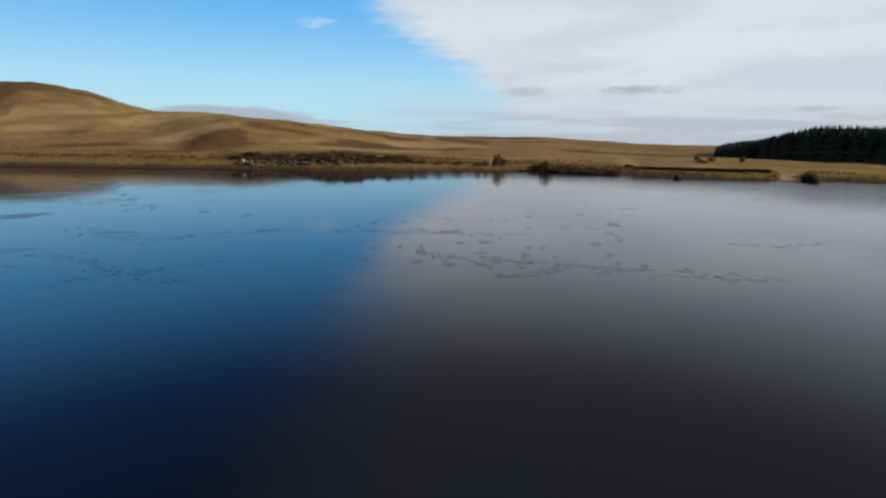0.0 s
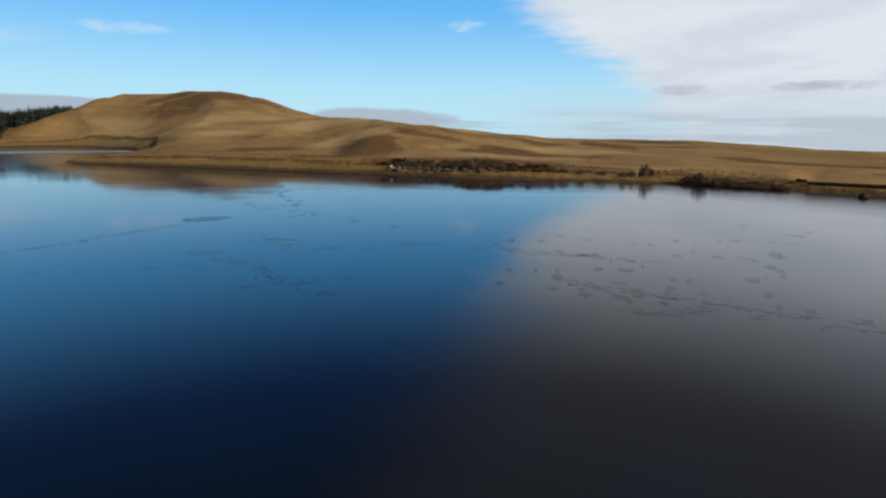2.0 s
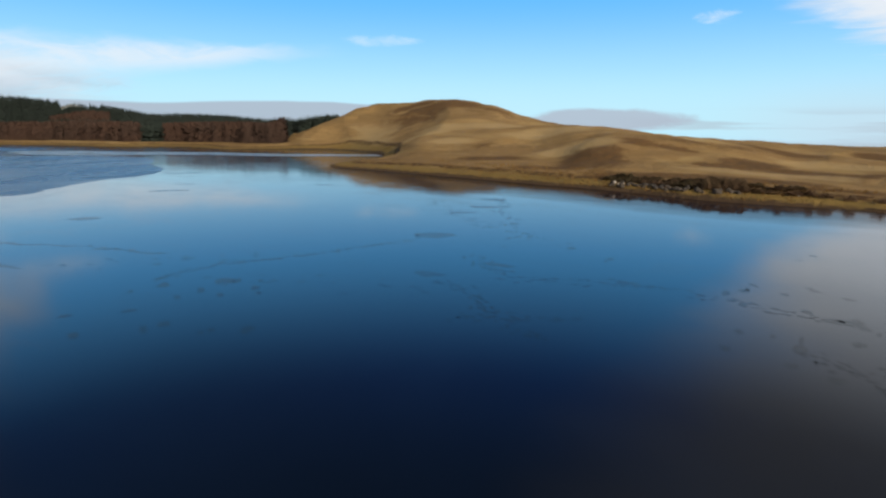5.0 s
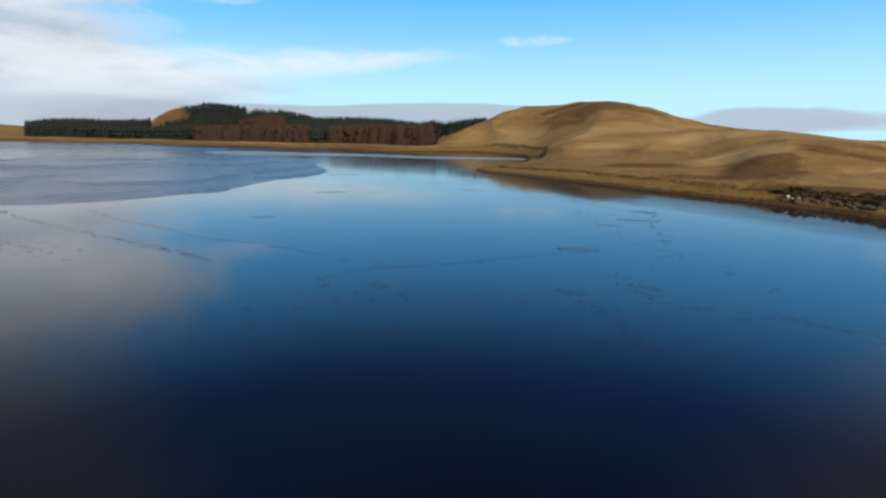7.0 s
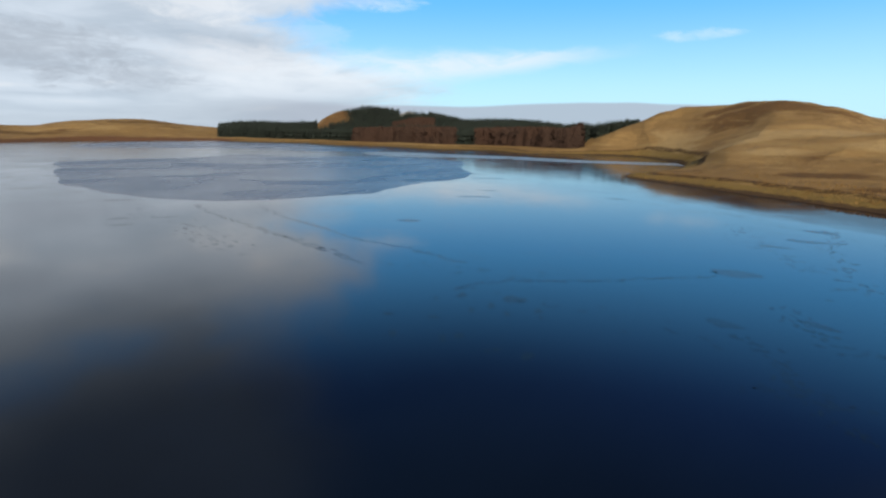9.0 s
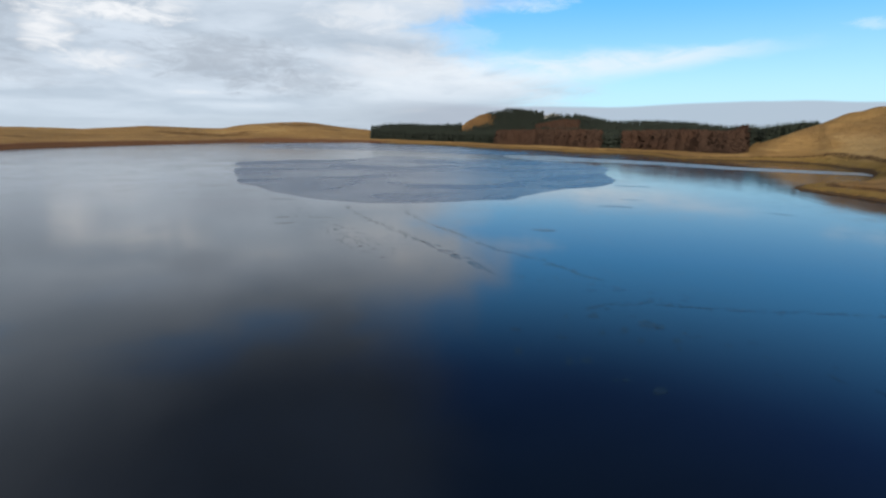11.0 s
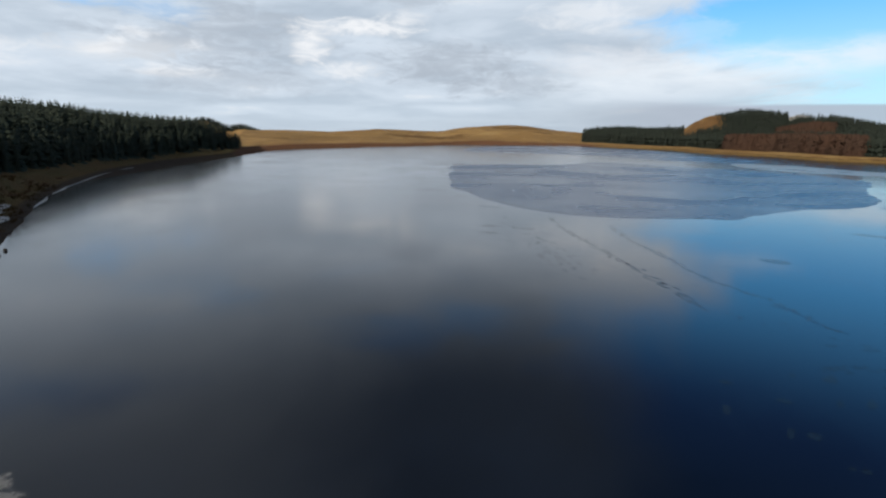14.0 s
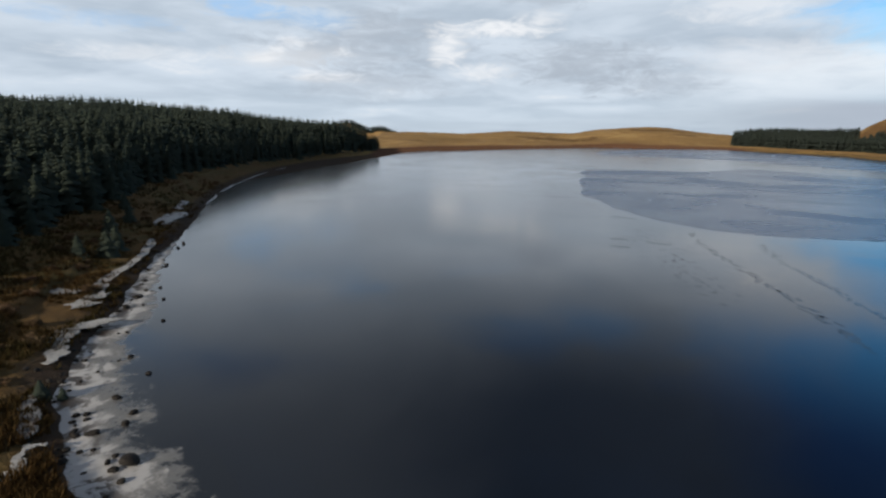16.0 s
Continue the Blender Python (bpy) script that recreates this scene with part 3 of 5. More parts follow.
def land(x, y, from_shore=None):
    """The height of the ground."""
    x, y = np.asarray(x, float), np.asarray(y, float)
    far, az = np.hypot(x, y), np.degrees(np.arctan2(-x, y))
    from_shore = shore_distance(x, y) if from_shore is None else from_shore
    d = from_shore + 0.9 * rough_field(x, y, 9, 5, 3) * smooth(far / 60)
    c1, z1, c2, z2 = (rise(az, k) for k in (1, 2, 3, 4))
    d = d + 0.55 * rough_field(x, y, 2.4, 15, 3) * smooth((120 - far) / 30)
    d_land = np.maximum(d, 0)
    bank = np.minimum(1.0, 0.35 + 0.5 * z1 / 3) * (1 - np.exp(-d_land / 2.2))
    u = d_land / (d_land + np.maximum(c1 - far, 0) + 1e-6)
    z = bank + (z1 - bank) * (0.45 * u + 0.55 * smooth(u))
    u2 = (far - c1) / np.maximum(c2 - c1, 1)
    hollow = 1 + 1.3 * smooth((az - 53) / 4) * smooth((86 - az) / 5)
    z = np.where(far > c1, np.minimum(z, z1) + (z2 - z1) * (0.35 * np.clip(u2, 0, 1) + 0.65 * smooth(u2)) ** hollow, z)
    z = np.minimum(z, bank + 0.42 * d_land)
    past = np.maximum(far - c2, 0)
    z = np.where(far > c2, z2 - 0.045 * past * smooth(past / 150) , z)
    z = z + 53 * np.exp(-(((az - 126.5) / 3.6) ** 2)) * np.exp(-(((far - 1100) / 160) ** 2))
    swell = smooth((d_land - 3) / 40)
    z = z + swell * (1.0 * rough_field(x, y, 42, 3, 3) * smooth((far - c1 * 0.6) / 60 + 0.5) + 0.30 * rough_field(x, y, 9, 9, 3))
    z = z + 3.2 * rough_field(x, y, 85, 61, 3) * smooth((az - 89) / 4) * smooth((124 - az) / 4) * smooth((d_land - 10) / 50) * smooth((c2 - far) / 70)
    z = z + 0.07 * rough_field(x, y, 1.7, 12, 2) * smooth(d_land / 2)
    gully = np.exp(-((az - 26.5 + 3 * rough_field(far * 0 + far, az, 40, 8, 1)) / 2.2) ** 2) * smooth((far - 115) / 30) * smooth((200 - far) / 30)
    z = z - 1.1 * gully
    slope = smooth((d_land - 10) / 30) * smooth((c2 + 60 - far) / 60) * smooth((az + 8) / 12) * smooth((60 - az) / 8)
    fold = rough_field(x + 0.6 * y, y - 0.6 * x, 30, 91, 3)
    z = z + slope * (1.1 * fold + 0.5 * (1 - 2.4 * np.abs(rough_field(x, y, 22, 95, 2))))
    z = z + 0.45 * smooth((d_land - 6.8 - 2.0 * rough_field(x, y, 20, 77, 2)) / 0.8) * smooth((30 - d_land) / 14)
    # dam: an even crest on the east shore with the spillway cut through it
    dam = smooth((-17.5 - az) / 2) * smooth((az + 75) / 10)
    crest = 0.95 * smooth(d_land / 3.2) * (1 - smooth((d_land - 6) / 7)) + 0.15 * smooth((d_land - 6) / 7)
    z = z + (crest - z) * dam * smooth((45 - d_land) / 20)
    across = np.abs((x - SPILL.x) * SPILL.y - (y - SPILL.y) * SPILL.x) / 95.0
    z = np.where(d > 0, z - (z - 0.06) * smooth((2.5 - across) / 1.5) * dam * smooth((32 - d_land) / 8), z)
    bed = -0.25 * np.clip(-d, 0, 8)
    return np.where(d <= 0, bed - 0.02, z)


def mesh_object(name, verts, faces, material, smooth_shading=True, parent=None):
    me = bpy.data.meshes.new(name)
    me.from_pydata([tuple(v) for v in verts] if not isinstance(verts, list) else verts, [], faces if isinstance(faces, list) else faces.tolist())
    me.materials.append(material)
    if smooth_shading:
        me.polygons.foreach_set("use_smooth", np.ones(len(me.polygons), bool))
    me.update()
    ob = new(name, me)
    ob.parent = parent
    return ob


def part(name, bm, material, parent, label=""):
    """A bmesh as one mesh object under a thing or a part."""
    me = bpy.data.meshes.new(name)
    bm.to_mesh(me)
    bm.free()
    me.materials.append(material)
    ob = new(name, me)
    ob.parent = parent
    return tagged(ob, label) if label else ob


def build_ground():
    seen = np.arange(-50, 164, 0.22)
    az = np.radians(np.concatenate([seen, np.arange(164, 310, 2.0)]))
    ring = np.concatenate([[4, 7], np.geomspace(9, 80, 150), np.geomspace(80.8, 480, 170)[0:], np.geomspace(486, 900, 50), np.geomspace(930, 4600, 22)])
    r, a = np.meshgrid(ring, az, indexing="ij")
    x, y = -np.sin(a) * r, np.cos(a) * r
    shore_d = shore_distance(x, y)
    z = land(x, y, shore_d)
    n, m = r.shape
    i = np.arange(n - 1)[:, None] * m
    j, k = np.arange(m)[None], (np.arange(m)[None] + 1) % m
    faces = np.stack([i + j, i + k, i + m + k, i + m + j], -1).reshape(-1, 4)
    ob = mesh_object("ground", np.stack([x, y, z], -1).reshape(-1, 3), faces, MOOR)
    # patches of dark heather and bracken, and of bleached bent grass: heading, distance, half width across, half depth, strength
    across = np.degrees(a)

    def patches(spots):
        field = 0 * x
        for at, out, wide, deep, *weight in spots:
            field = np.maximum(field, (weight or [1.0])[0] * np.exp(-((np.radians(across - at) * r / wide) ** 2) - ((r - out) / deep) ** 2))
        return field

    heath = patches(((22.6, 138, 9, 16), (18.4, 160, 7, 5), (14.8, 158, 8, 4), (11, 138, 8, 4), (-1.5, 215, 16, 12), (-4.5, 395, 22, 30),
                     (-19.5, 150, 14, 5), (42.6, 236, 6, 4), (39.5, 326, 26, 9), (27, 128, 9, 4), (33, 150, 9, 5), (6, 190, 10, 9),
                     (-9, 250, 18, 10), (-2, 226, 14, 30), (-14, 170, 10, 14), (-20, 156, 18, 10), (-6, 330, 26, 40), (8, 150, 9, 11)))
    heath = np.maximum(heath, patches(((3, 136, 12, 9), (9, 112, 16, 5), (16, 114, 14, 5), (-2, 106, 14, 3), (96, 720, 40, 12), (105, 640, 50, 14), (78.5, 610, 26, 40, 0.85),
                                       (37.5, 306, 40, 30, 0.75), (32, 296, 20, 22, 0.6), (43, 302, 16, 26, 0.5), (41, 168, 16, 9, 0.45), (30, 176, 30, 10, 0.4), (12, 175, 22, 12, 0.45), (100, 665, 40, 12, 0.6), (112, 600, 60, 9, 0.5), (119, 560, 40, 12, 0.5), (93, 690, 18, 9, 0.7), (108, 690, 30, 14, 0.5))))
    bleach = patches(((33, 236, 34, 17), (40, 222, 16, 14), (27, 196, 22, 12), (24, 160, 12, 9), (16, 185, 22, 8), (45, 282, 14, 30), (9, 128, 18, 7), (0, 165, 25, 9), (36.5, 190, 12, 8)))
    bracken = np.exp(-((shore_d - 2) / 15) ** 2) * smooth((across - 86) / 4) * smooth((125 - across) / 2)
    frost = np.exp(-((across - 70.6) / 1.3) ** 2 - ((r - 600) / 22) ** 2)
    for key, field in (("inland", shore_d), ("heath", heath), ("bleach", bleach), ("bracken", bracken), ("frosty", frost)):
        ob.data.attributes.new(key, "FLOAT", "POINT").data.foreach_set("value", field.ravel())
    tagged(ob, "rolling winter moorland of bleached golden-brown grass", "ground", kind="structure")


build_ground()


def sheet(name, outline, z, material, label, category, kind="", thickness=0.0):
    """A flat sheet with the given outline, lying at the height z."""
    bm = bmesh.new()
    face = bm.faces.new([bm.verts.new((float(x), float(y), z)) for x, y in outline])
    if face.normal.z < 0 or face.calc_area() and sum(a[0] * b[1] - a[1] * b[0] for a, b in zip(outline, np.roll(outline, -1, 0))) < 0:
        bmesh.ops.reverse_faces(bm, faces=[face])
    if thickness:
        low = bmesh.ops.extrude_face_region(bm, geom=[face])
        bmesh.ops.translate(bm, vec=(0, 0, thickness), verts=[v for v in low["geom"] if isinstance(v, bmesh.types.BMVert)])
    bmesh.ops.triangulate(bm, faces=bm.faces)
    ob = part(name, bm, material, None)
    return tagged(ob, label, category, kind=kind)


# ice over the whole loch, a little past the shore line so that the banks rise out of it
bm = bmesh.new()
loop = [bm.verts.new((x, y, 0.0)) for x, y in [(120, 150), (-700, 260), (-700, -320), (120, -60)]]
bm.faces.new(loop)
tagged(part("loch_ice", bm, ICE, None), "smooth dark frozen loch surface mirroring the sky", "ice", kind="structure")


# duller, darker ice along the grassy east shore: the hill's reflection painted in
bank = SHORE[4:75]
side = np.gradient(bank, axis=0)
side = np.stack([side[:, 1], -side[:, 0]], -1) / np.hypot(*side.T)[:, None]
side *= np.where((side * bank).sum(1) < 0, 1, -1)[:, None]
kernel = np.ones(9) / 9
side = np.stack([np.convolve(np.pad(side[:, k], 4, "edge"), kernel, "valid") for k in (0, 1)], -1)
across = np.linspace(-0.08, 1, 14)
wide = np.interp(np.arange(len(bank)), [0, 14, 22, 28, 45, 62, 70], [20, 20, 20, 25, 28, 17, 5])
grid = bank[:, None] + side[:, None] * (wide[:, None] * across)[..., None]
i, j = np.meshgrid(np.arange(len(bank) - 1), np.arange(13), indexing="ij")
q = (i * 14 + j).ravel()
margin = mesh_object("margin_ice", np.concatenate([grid.reshape(-1, 2), np.full((len(bank) * 14, 1), 0.003)], 1), np.stack([q, q + 1, q + 15, q + 14], -1), BANK_REFLECTION)
bank_mirror = np.interp(across, [0, 0.4, 0.75, 1.0], [1.0, 0.95, 0.35, -0.9])[None] * np.ones((len(bank), 1))
bank_mirror *= np.interp(np.arange(len(bank)), [0, 3, 7, 11, 20, 28, 64, 70], [0, 0.35, 0.35, 0.35, 0.5, 1, 1, 0])[:, None]
margin.data.attributes.new("bank_mirror", "FLOAT", "POINT").data.foreach_set("value", bank_mirror.ravel())
tagged(margin, "ice along the grassy bank, coloured with its dark reflection", "ice", kind="structure")


def ragged(points, amount=0.03, steps=8, seed=1):
    """An outline through the points with a ragged edge."""
    line = rounded(points, steps)
    size = np.ptp(line, axis=0).max()
    n = rough_field(line[:, 0], line[:, 1], size * 0.12, seed, 4)
    m = rough_field(line[:, 0], line[:, 1], size * 0.12, seed + 40, 4)
    return line + amount * size * np.stack([n, m], -1)


OPEN_OUT = [(-252, -52), (-213, -46), (-176, -39), (-162, -34), (-147, -31), (-127, -22), (-114, -12), (-109, -3), (-105, 6), (-104, 13),
            (-107, 22), (-107, 29), (-114, 36), (-125, 49), (-139, 64), (-170, 78), (-201, 92), (-225, 86), (-250, 66), (-268, 40),
            (-292, 10), (-272, 4), (-257, -10), (-255, -32)]
tagged(sheet("open_water", ragged(OPEN_OUT, 0.024, 24), 0.006, OPEN, "ruffled blue-grey open water in a gap of the ice", "water"), kind="structure")
FAR_OUT = [(-345, 30), (-372, 10), (-392, -30), (-400, -75), (-470, -90), (-540, -70), (-560, -10), (-520, 40), (-440, 70), (-380, 80), (-330, 100), (-300, 70)]
tagged(sheet("open_water", ragged(FAR_OUT, 0.01, 10, 3), 0.006, OPEN, "ruffled open water off the far shore", "water"), kind="structure")

STRIP = rounded([(-300, 78), (-264, 74), (-236, 98), (-215, 118), (-185, 133), (-157, 160), (-150, 168), (-165, 172), (-200, 146), (-232, 134), (-258, 116), (-290, 98)], 10)
tagged(sheet("frosted_ice", STRIP + 2.0 * np.stack([rough_field(STRIP[:, 0], STRIP[:, 1], 14, 81, 3), rough_field(STRIP[:, 0], STRIP[:, 1], 14, 82, 3)], -1), 0.009, RIME,
             "pale frosted band of ice off the far shore", "ice"), kind="structure")

# ---- trees ----


def conifer_crown(rng, height, spread, tiers, per, bare=0.08, rise_up=0.0, width=0.46):
    """Drooping sprays in tiers up a stem: points and triangles of one crown."""
    pts, tris = [], []
    for k in range(tiers):
        f = k / (tiers - 1)
        z = height * (bare + (0.985 - bare) * f**0.92)
        reach = spread * ((1 - f) ** 0.60 * 0.96 + 0.04) * (0.75 + 0.25 * math.sin(k * 2.4 + height))
        for j in range(per):
            a = 2 * math.pi * (j + rng.random()) / per
            r = reach * (0.7 + 0.5 * rng.random())
            w, drop = r * width * (0.8 + 0.6 * rng.random()), r * (0.34 - rise_up + 0.2 * rng.random())
            ca, sa, i = math.cos(a), math.sin(a), len(pts)
            lift = height * 0.02 * rng.random()
            pts += [(0, 0, z + lift + 0.12 * r), (0.6 * r * ca - w * sa, 0.6 * r * sa + w * ca, z + lift - 0.75 * drop),
                    (r * ca, r * sa, z + lift - drop), (0.6 * r * ca + w * sa, 0.6 * r * sa - w * ca, z + lift - 0.75 * drop)]
            tris += [(i, i + 1, i + 2), (i, i + 2, i + 3)]
    i = len(pts)
    pts += [(-0.05 * spread, 0, height * 0.93), (0.05 * spread, 0, height * 0.93), (0, 0, height * 1.03)]
    tris.append((i, i + 1, i + 2))
    return np.array(pts), np.array(tris)


def twig_crown(rng, count, spread):
    """A leafless crown: short upswept sprays of twigs over a rounded cone."""
    pts, tris = [], []
    for k in range(count):
        f = rng.random() ** 1.15
        a = rng.uniform(0, 2 * math.pi)
        r = spread * (1 - 0.70 * f**2.2) * (0.62 + 0.45 * rng.random())
        c = Vector((r * math.cos(a), r * math.sin(a), 0.01 + 0.93 * f))
        out = Vector((math.cos(a), math.sin(a), rng.uniform(0.1, 0.9))).normalized()
        side = Vector((-math.sin(a), math.cos(a), rng.uniform(-0.4, 0.4))) * rng.uniform(0.05, 0.10)
        up = Vector((-0.35 * math.cos(a), -0.35 * math.sin(a), 1)) * rng.uniform(0.08, 0.15) + out * 0.02
        i = len(pts)
        pts += [tuple(c - side), tuple(c + side), tuple(c + up)]
        tris.append((i, i + 1, i + 2))
    return np.array(pts), np.array(tris)


def tapered(rng, height, foot, sides=7):
    """A leaning, tapering stem."""
    bm = bmesh.new()
    rings = []
    for f in (0.0, 0.04, 0.35, 0.7, 1.0):
        r = foot * ((1 - f) * 0.8 + 0.06 + (0.25 if f == 0 else 0))
        dx, dy = 0.04 * f * rng.uniform(-1, 1), 0.04 * f * rng.uniform(-1, 1)
        rings.append([bm.verts.new((dx + r * math.cos(2 * math.pi * s / sides), dy + r * math.sin(2 * math.pi * s / sides),
                                    height * f - (0.25 if f == 0 else 0))) for s in range(sides)])
    for a, b in zip(rings, rings[1:]):
        for s in range(sides):
            bm.faces.new((a[s], a[(s + 1) % sides], b[(s + 1) % sides], b[s]))
    bm.faces.new(rings[-1])
    return bm


def tree_model(seed, height, spread, label, leaf, tiers=26, per=11, bare=0.06, name="conifer_tree"):
    rng = random.Random(seed)
    base = new(name)
    tagged(base, label, "tree")
    part("trunk", tapered(rng, height * 0.93, height * 0.014 + 0.04), BARK, base)
    pts, tris = conifer_crown(rng, height, spread, tiers, per, bare)
    mesh_object("crown", pts, tris, leaf, False, base)
    return base


def joined_forest(name, label, places, heights, models, leaf, stem=True):
    """Many trees in one mesh, each a turned and scaled copy of one of the models."""
    rng = np.random.RandomState(len(places))
    all_pts, all_tris, count = [], [], 0
    pick, turn = rng.randint(len(models), size=len(places)), rng.rand(len(places)) * 6.283
    for k, (pts, tris) in enumerate(models):
        use = np.nonzero(pick == k)[0]
        if not len(use):
            continue
        c, s, h = np.cos(turn[use])[:, None], np.sin(turn[use])[:, None], heights[use][:, None]
        wide = h * (0.9 + 0.25 * rng.rand(len(use), 1))
        x = (pts[None, :, 0] * c - pts[None, :, 1] * s) * wide + places[use, 0][:, None]
        y = (pts[None, :, 0] * s + pts[None, :, 1] * c) * wide + places[use, 1][:, None]
        z = pts[None, :, 2] * h + places[use, 2][:, None]
        all_pts.append(np.stack([x, y, z], -1).reshape(-1, 3))
        all_tris.append((tris[None] + (np.arange(len(use)) * len(pts))[:, None, None]).reshape(-1, 3) + count)
        count += len(use) * len(pts)
    ob = mesh_object(name, np.concatenate(all_pts), np.concatenate(all_tris), leaf, False)
    return tagged(ob, label, "forest", kind="stuff")


def scatter(az0, az1, d0, d1, spacing, seed):
    """Jittered places over a sector of the plan: x, y, heading, distance."""
    rng = np.random.RandomState(seed)
    lim = d1 + 5
    gx, gy = np.meshgrid(np.arange(-lim, lim, spacing), np.arange(-lim, lim, spacing))
    gx = gx.ravel() + rng.uniform(-0.42, 0.42, gx.size) * spacing
    gy = gy.ravel() + rng.uniform(-0.42, 0.42, gy.size) * spacing
    az, far = np.degrees(np.arctan2(-gx, gy)), np.hypot(gx, gy)
    az = np.where(az < az0 - 1e-6, az + 360, az)
    keep = (az >= az0) & (az <= az1) & (far > d0) & (far < d1)
    return gx[keep], gy[keep], az[keep], far[keep]


def unit_models(count, spread, tiers, per, seed, **kw):
    return [conifer_crown(random.Random(seed + k), 1.0, spread * (0.9 + 0.1 * k), tiers, per, **kw) for k in range(count)]


def plantation(x, y, az, far, height, things, label, seed):
    """The nearest trees of a plantation as trees of their own, the rest as one mass."""
    z = land(x, y)
    order = np.argsort(far)
    near, rest = order[:things], order[things:]
    models = [tree_model(seed + k, h, h * s, label, SPRUCE) for k, (h, s) in enumerate(((10, 0.35), (10, 0.31), (10, 0.37), (10, 0.33)))]
    rng = random.Random(seed)
    for c, i in enumerate(near):
        src = models[c % 4]
        ob = src if c < 4 else copy_thing(src, Matrix())
        s = height[i] / 10
        ob.matrix_basis = Matrix.LocRotScale((x[i], y[i], z[i] - 0.05), Euler((rng.uniform(-.03, .03), rng.uniform(-.03, .03), rng.uniform(0, 6.3))), (s, s, s))
        tagged(ob, group="trees of the plantation")
    return rest, z


# west plantation, dark against the light, close to the shore
# past heading 160 the trees stand out of view, added to shade the shore
x, y, az, far = scatter(123.4, 218, 45, 440, 3.5, 11)
inland = shore_distance(x, y)
edge = np.interp(az, [124, 130, 134, 139, 143, 148, 153, 160, 170, 218], [8, 8, 10, 11, 12, 14, 16, 21, 28, 30])
keep = (inland > edge + 4 * rough_field(x, y, 18, 21, 2)) & (far < rise(az, 3) + 22)
x, y, az, far = x[keep], y[keep], az[keep], far[keep]
rng = np.random.RandomState(5)
tall = (13.6 + 1.5 * rough_field(x, y, 40, 22, 2) + rng.uniform(-0.9, 0.9, len(x))) * np.interp(az, [123, 125, 128], [0.8, 1.0, 1.05])
tall *= np.interp(inland[keep] - edge[keep], [-4, 4, 18], [0.40, 0.70, 1.0])
rest, z = plantation(x, y, az, far, tall, 190, "dark green spruce tree at the plantation's edge", 40)
place = np.stack([x, y, z - 0.1], -1)
close = rest[far[rest] < 200]
away = rest[far[rest] >= 200]
joined_forest("spruce_plantation", "dense dark spruce plantation above the stony shore", place[close], tall[close], unit_models(4, 0.28, 16, 9, 60), SPRUCE)
joined_forest("spruce_plantation", "dense dark spruce plantation along the west shore", place[away], tall[away], unit_models(4, 0.30, 11, 7, 70), SPRUCE)

# east plantation below the dam
x, y, az, far = scatter(-62, -26.2, 146, 200, 1.9, 12)
keep = far > 147 + 2.5 * rough_field(x, y, 12, 4, 2)
x, y, az, far = x[keep], y[keep], az[keep], far[keep]
tall = np.interp(az, [-62, -40, -34, -32, -29.5, -27.2, -26.2], [8.2, 7.9, 7.6, 6.6, 4.4, 3.6, 2.4]) * (1 + 0.10 * rough_field(x, y, 9, 6, 2))
tall *= 1 + np.random.RandomState(8).uniform(-0.05, 0.02, len(x))
rest, z = plantation(x, y, az, far, tall, 90, "dark green spruce tree beside the brown moor", 80)
joined_forest("spruce_plantation", "dark spruce block beyond the dam", np.stack([x, y, z], -1)[rest], tall[rest], unit_models(4, 0.42, 10, 7, 90), SPRUCE)

# north shore: larch blocks in front, spruce behind and up the hill; the hill's west flank and a field near its top are bare
x, y, az, far = scatter(50.5, 89.2, 300, 690, 3.3, 13)
front = rise(az, 1) + 6 + 3 * rough_field(x, y, 25, 30, 2) + np.interp(az, [50.5, 53.5, 54], [25, 25, 0])
bare = (far > 594 + 8 * rough_field(x, y, 20, 33, 2)) & (az > 77.3 + 0.5 * rough_field(x, y, 25, 34, 2)) & (az < 79.9)
bare |= (far > 588) & (np.abs(az - 70.6 - 0.4 * rough_field(x, y, 20, 35, 2)) < 1.2)
keep = (far > front) & (far < rise(az, 3) + 18) & ~bare
x, y, az, far, front = x[keep], y[keep], az[keep], far[keep], front[keep]
deep = far - front + 6 * rough_field(x, y, 30, 17, 2)
larch = ((az > 53.7) & (az < 64.0) & (deep < 34)) | ((az > 66.3) & (az < 76.3) & (deep < 34))
larch |= (rough_field(x, y, 60, 44, 2) > 0.35) & (az > 68.5) & (az < 72.5) & (far > 500) & (far < 538)
tall = np.where(larch, 11.0, 10.0) + 0.7 * rough_field(x, y, 30, 2, 2) + np.random.RandomState(3).uniform(-1, 1, len(x)) * np.where(larch, 0.4, 0.55)
tall *= np.where(far > 575, np.interp(az, [75.4, 77.2, 79.9, 81.4], [1.0, 0.22, 0.45, 1.0]), 1.0)
tall *= np.interp(az, [51.2, 53.5], [0.5, 1.0])
tall *= np.where((far > 548) & (np.abs(az - 70.5) < 1.8), 0.75, 1.0)
z = land(x, y)
place = np.stack([x, y, z - 0.1], -1)
joined_forest("larch_wood", "leafless reddish-brown larch wood above the far shore", np.concatenate([place[larch] + np.array(shift) for shift in ((0, 0, 0), (1.7, 0.2, 0), (0.1, 1.8, 0), (1.9, 1.8, 0))]), np.concatenate([tall[larch] * k for k in (1.0, 0.9, 0.95, 1.03)]),
              [twig_crown(random.Random(120 + k), 130, 0.30 + 0.02 * k) for k in range(4)], LARCH)
joined_forest("spruce_forest", "dark green spruce forest over the far hill", place[~larch], tall[~larch], unit_models(4, 0.40, 8, 6, 130), FAR_SPRUCE)

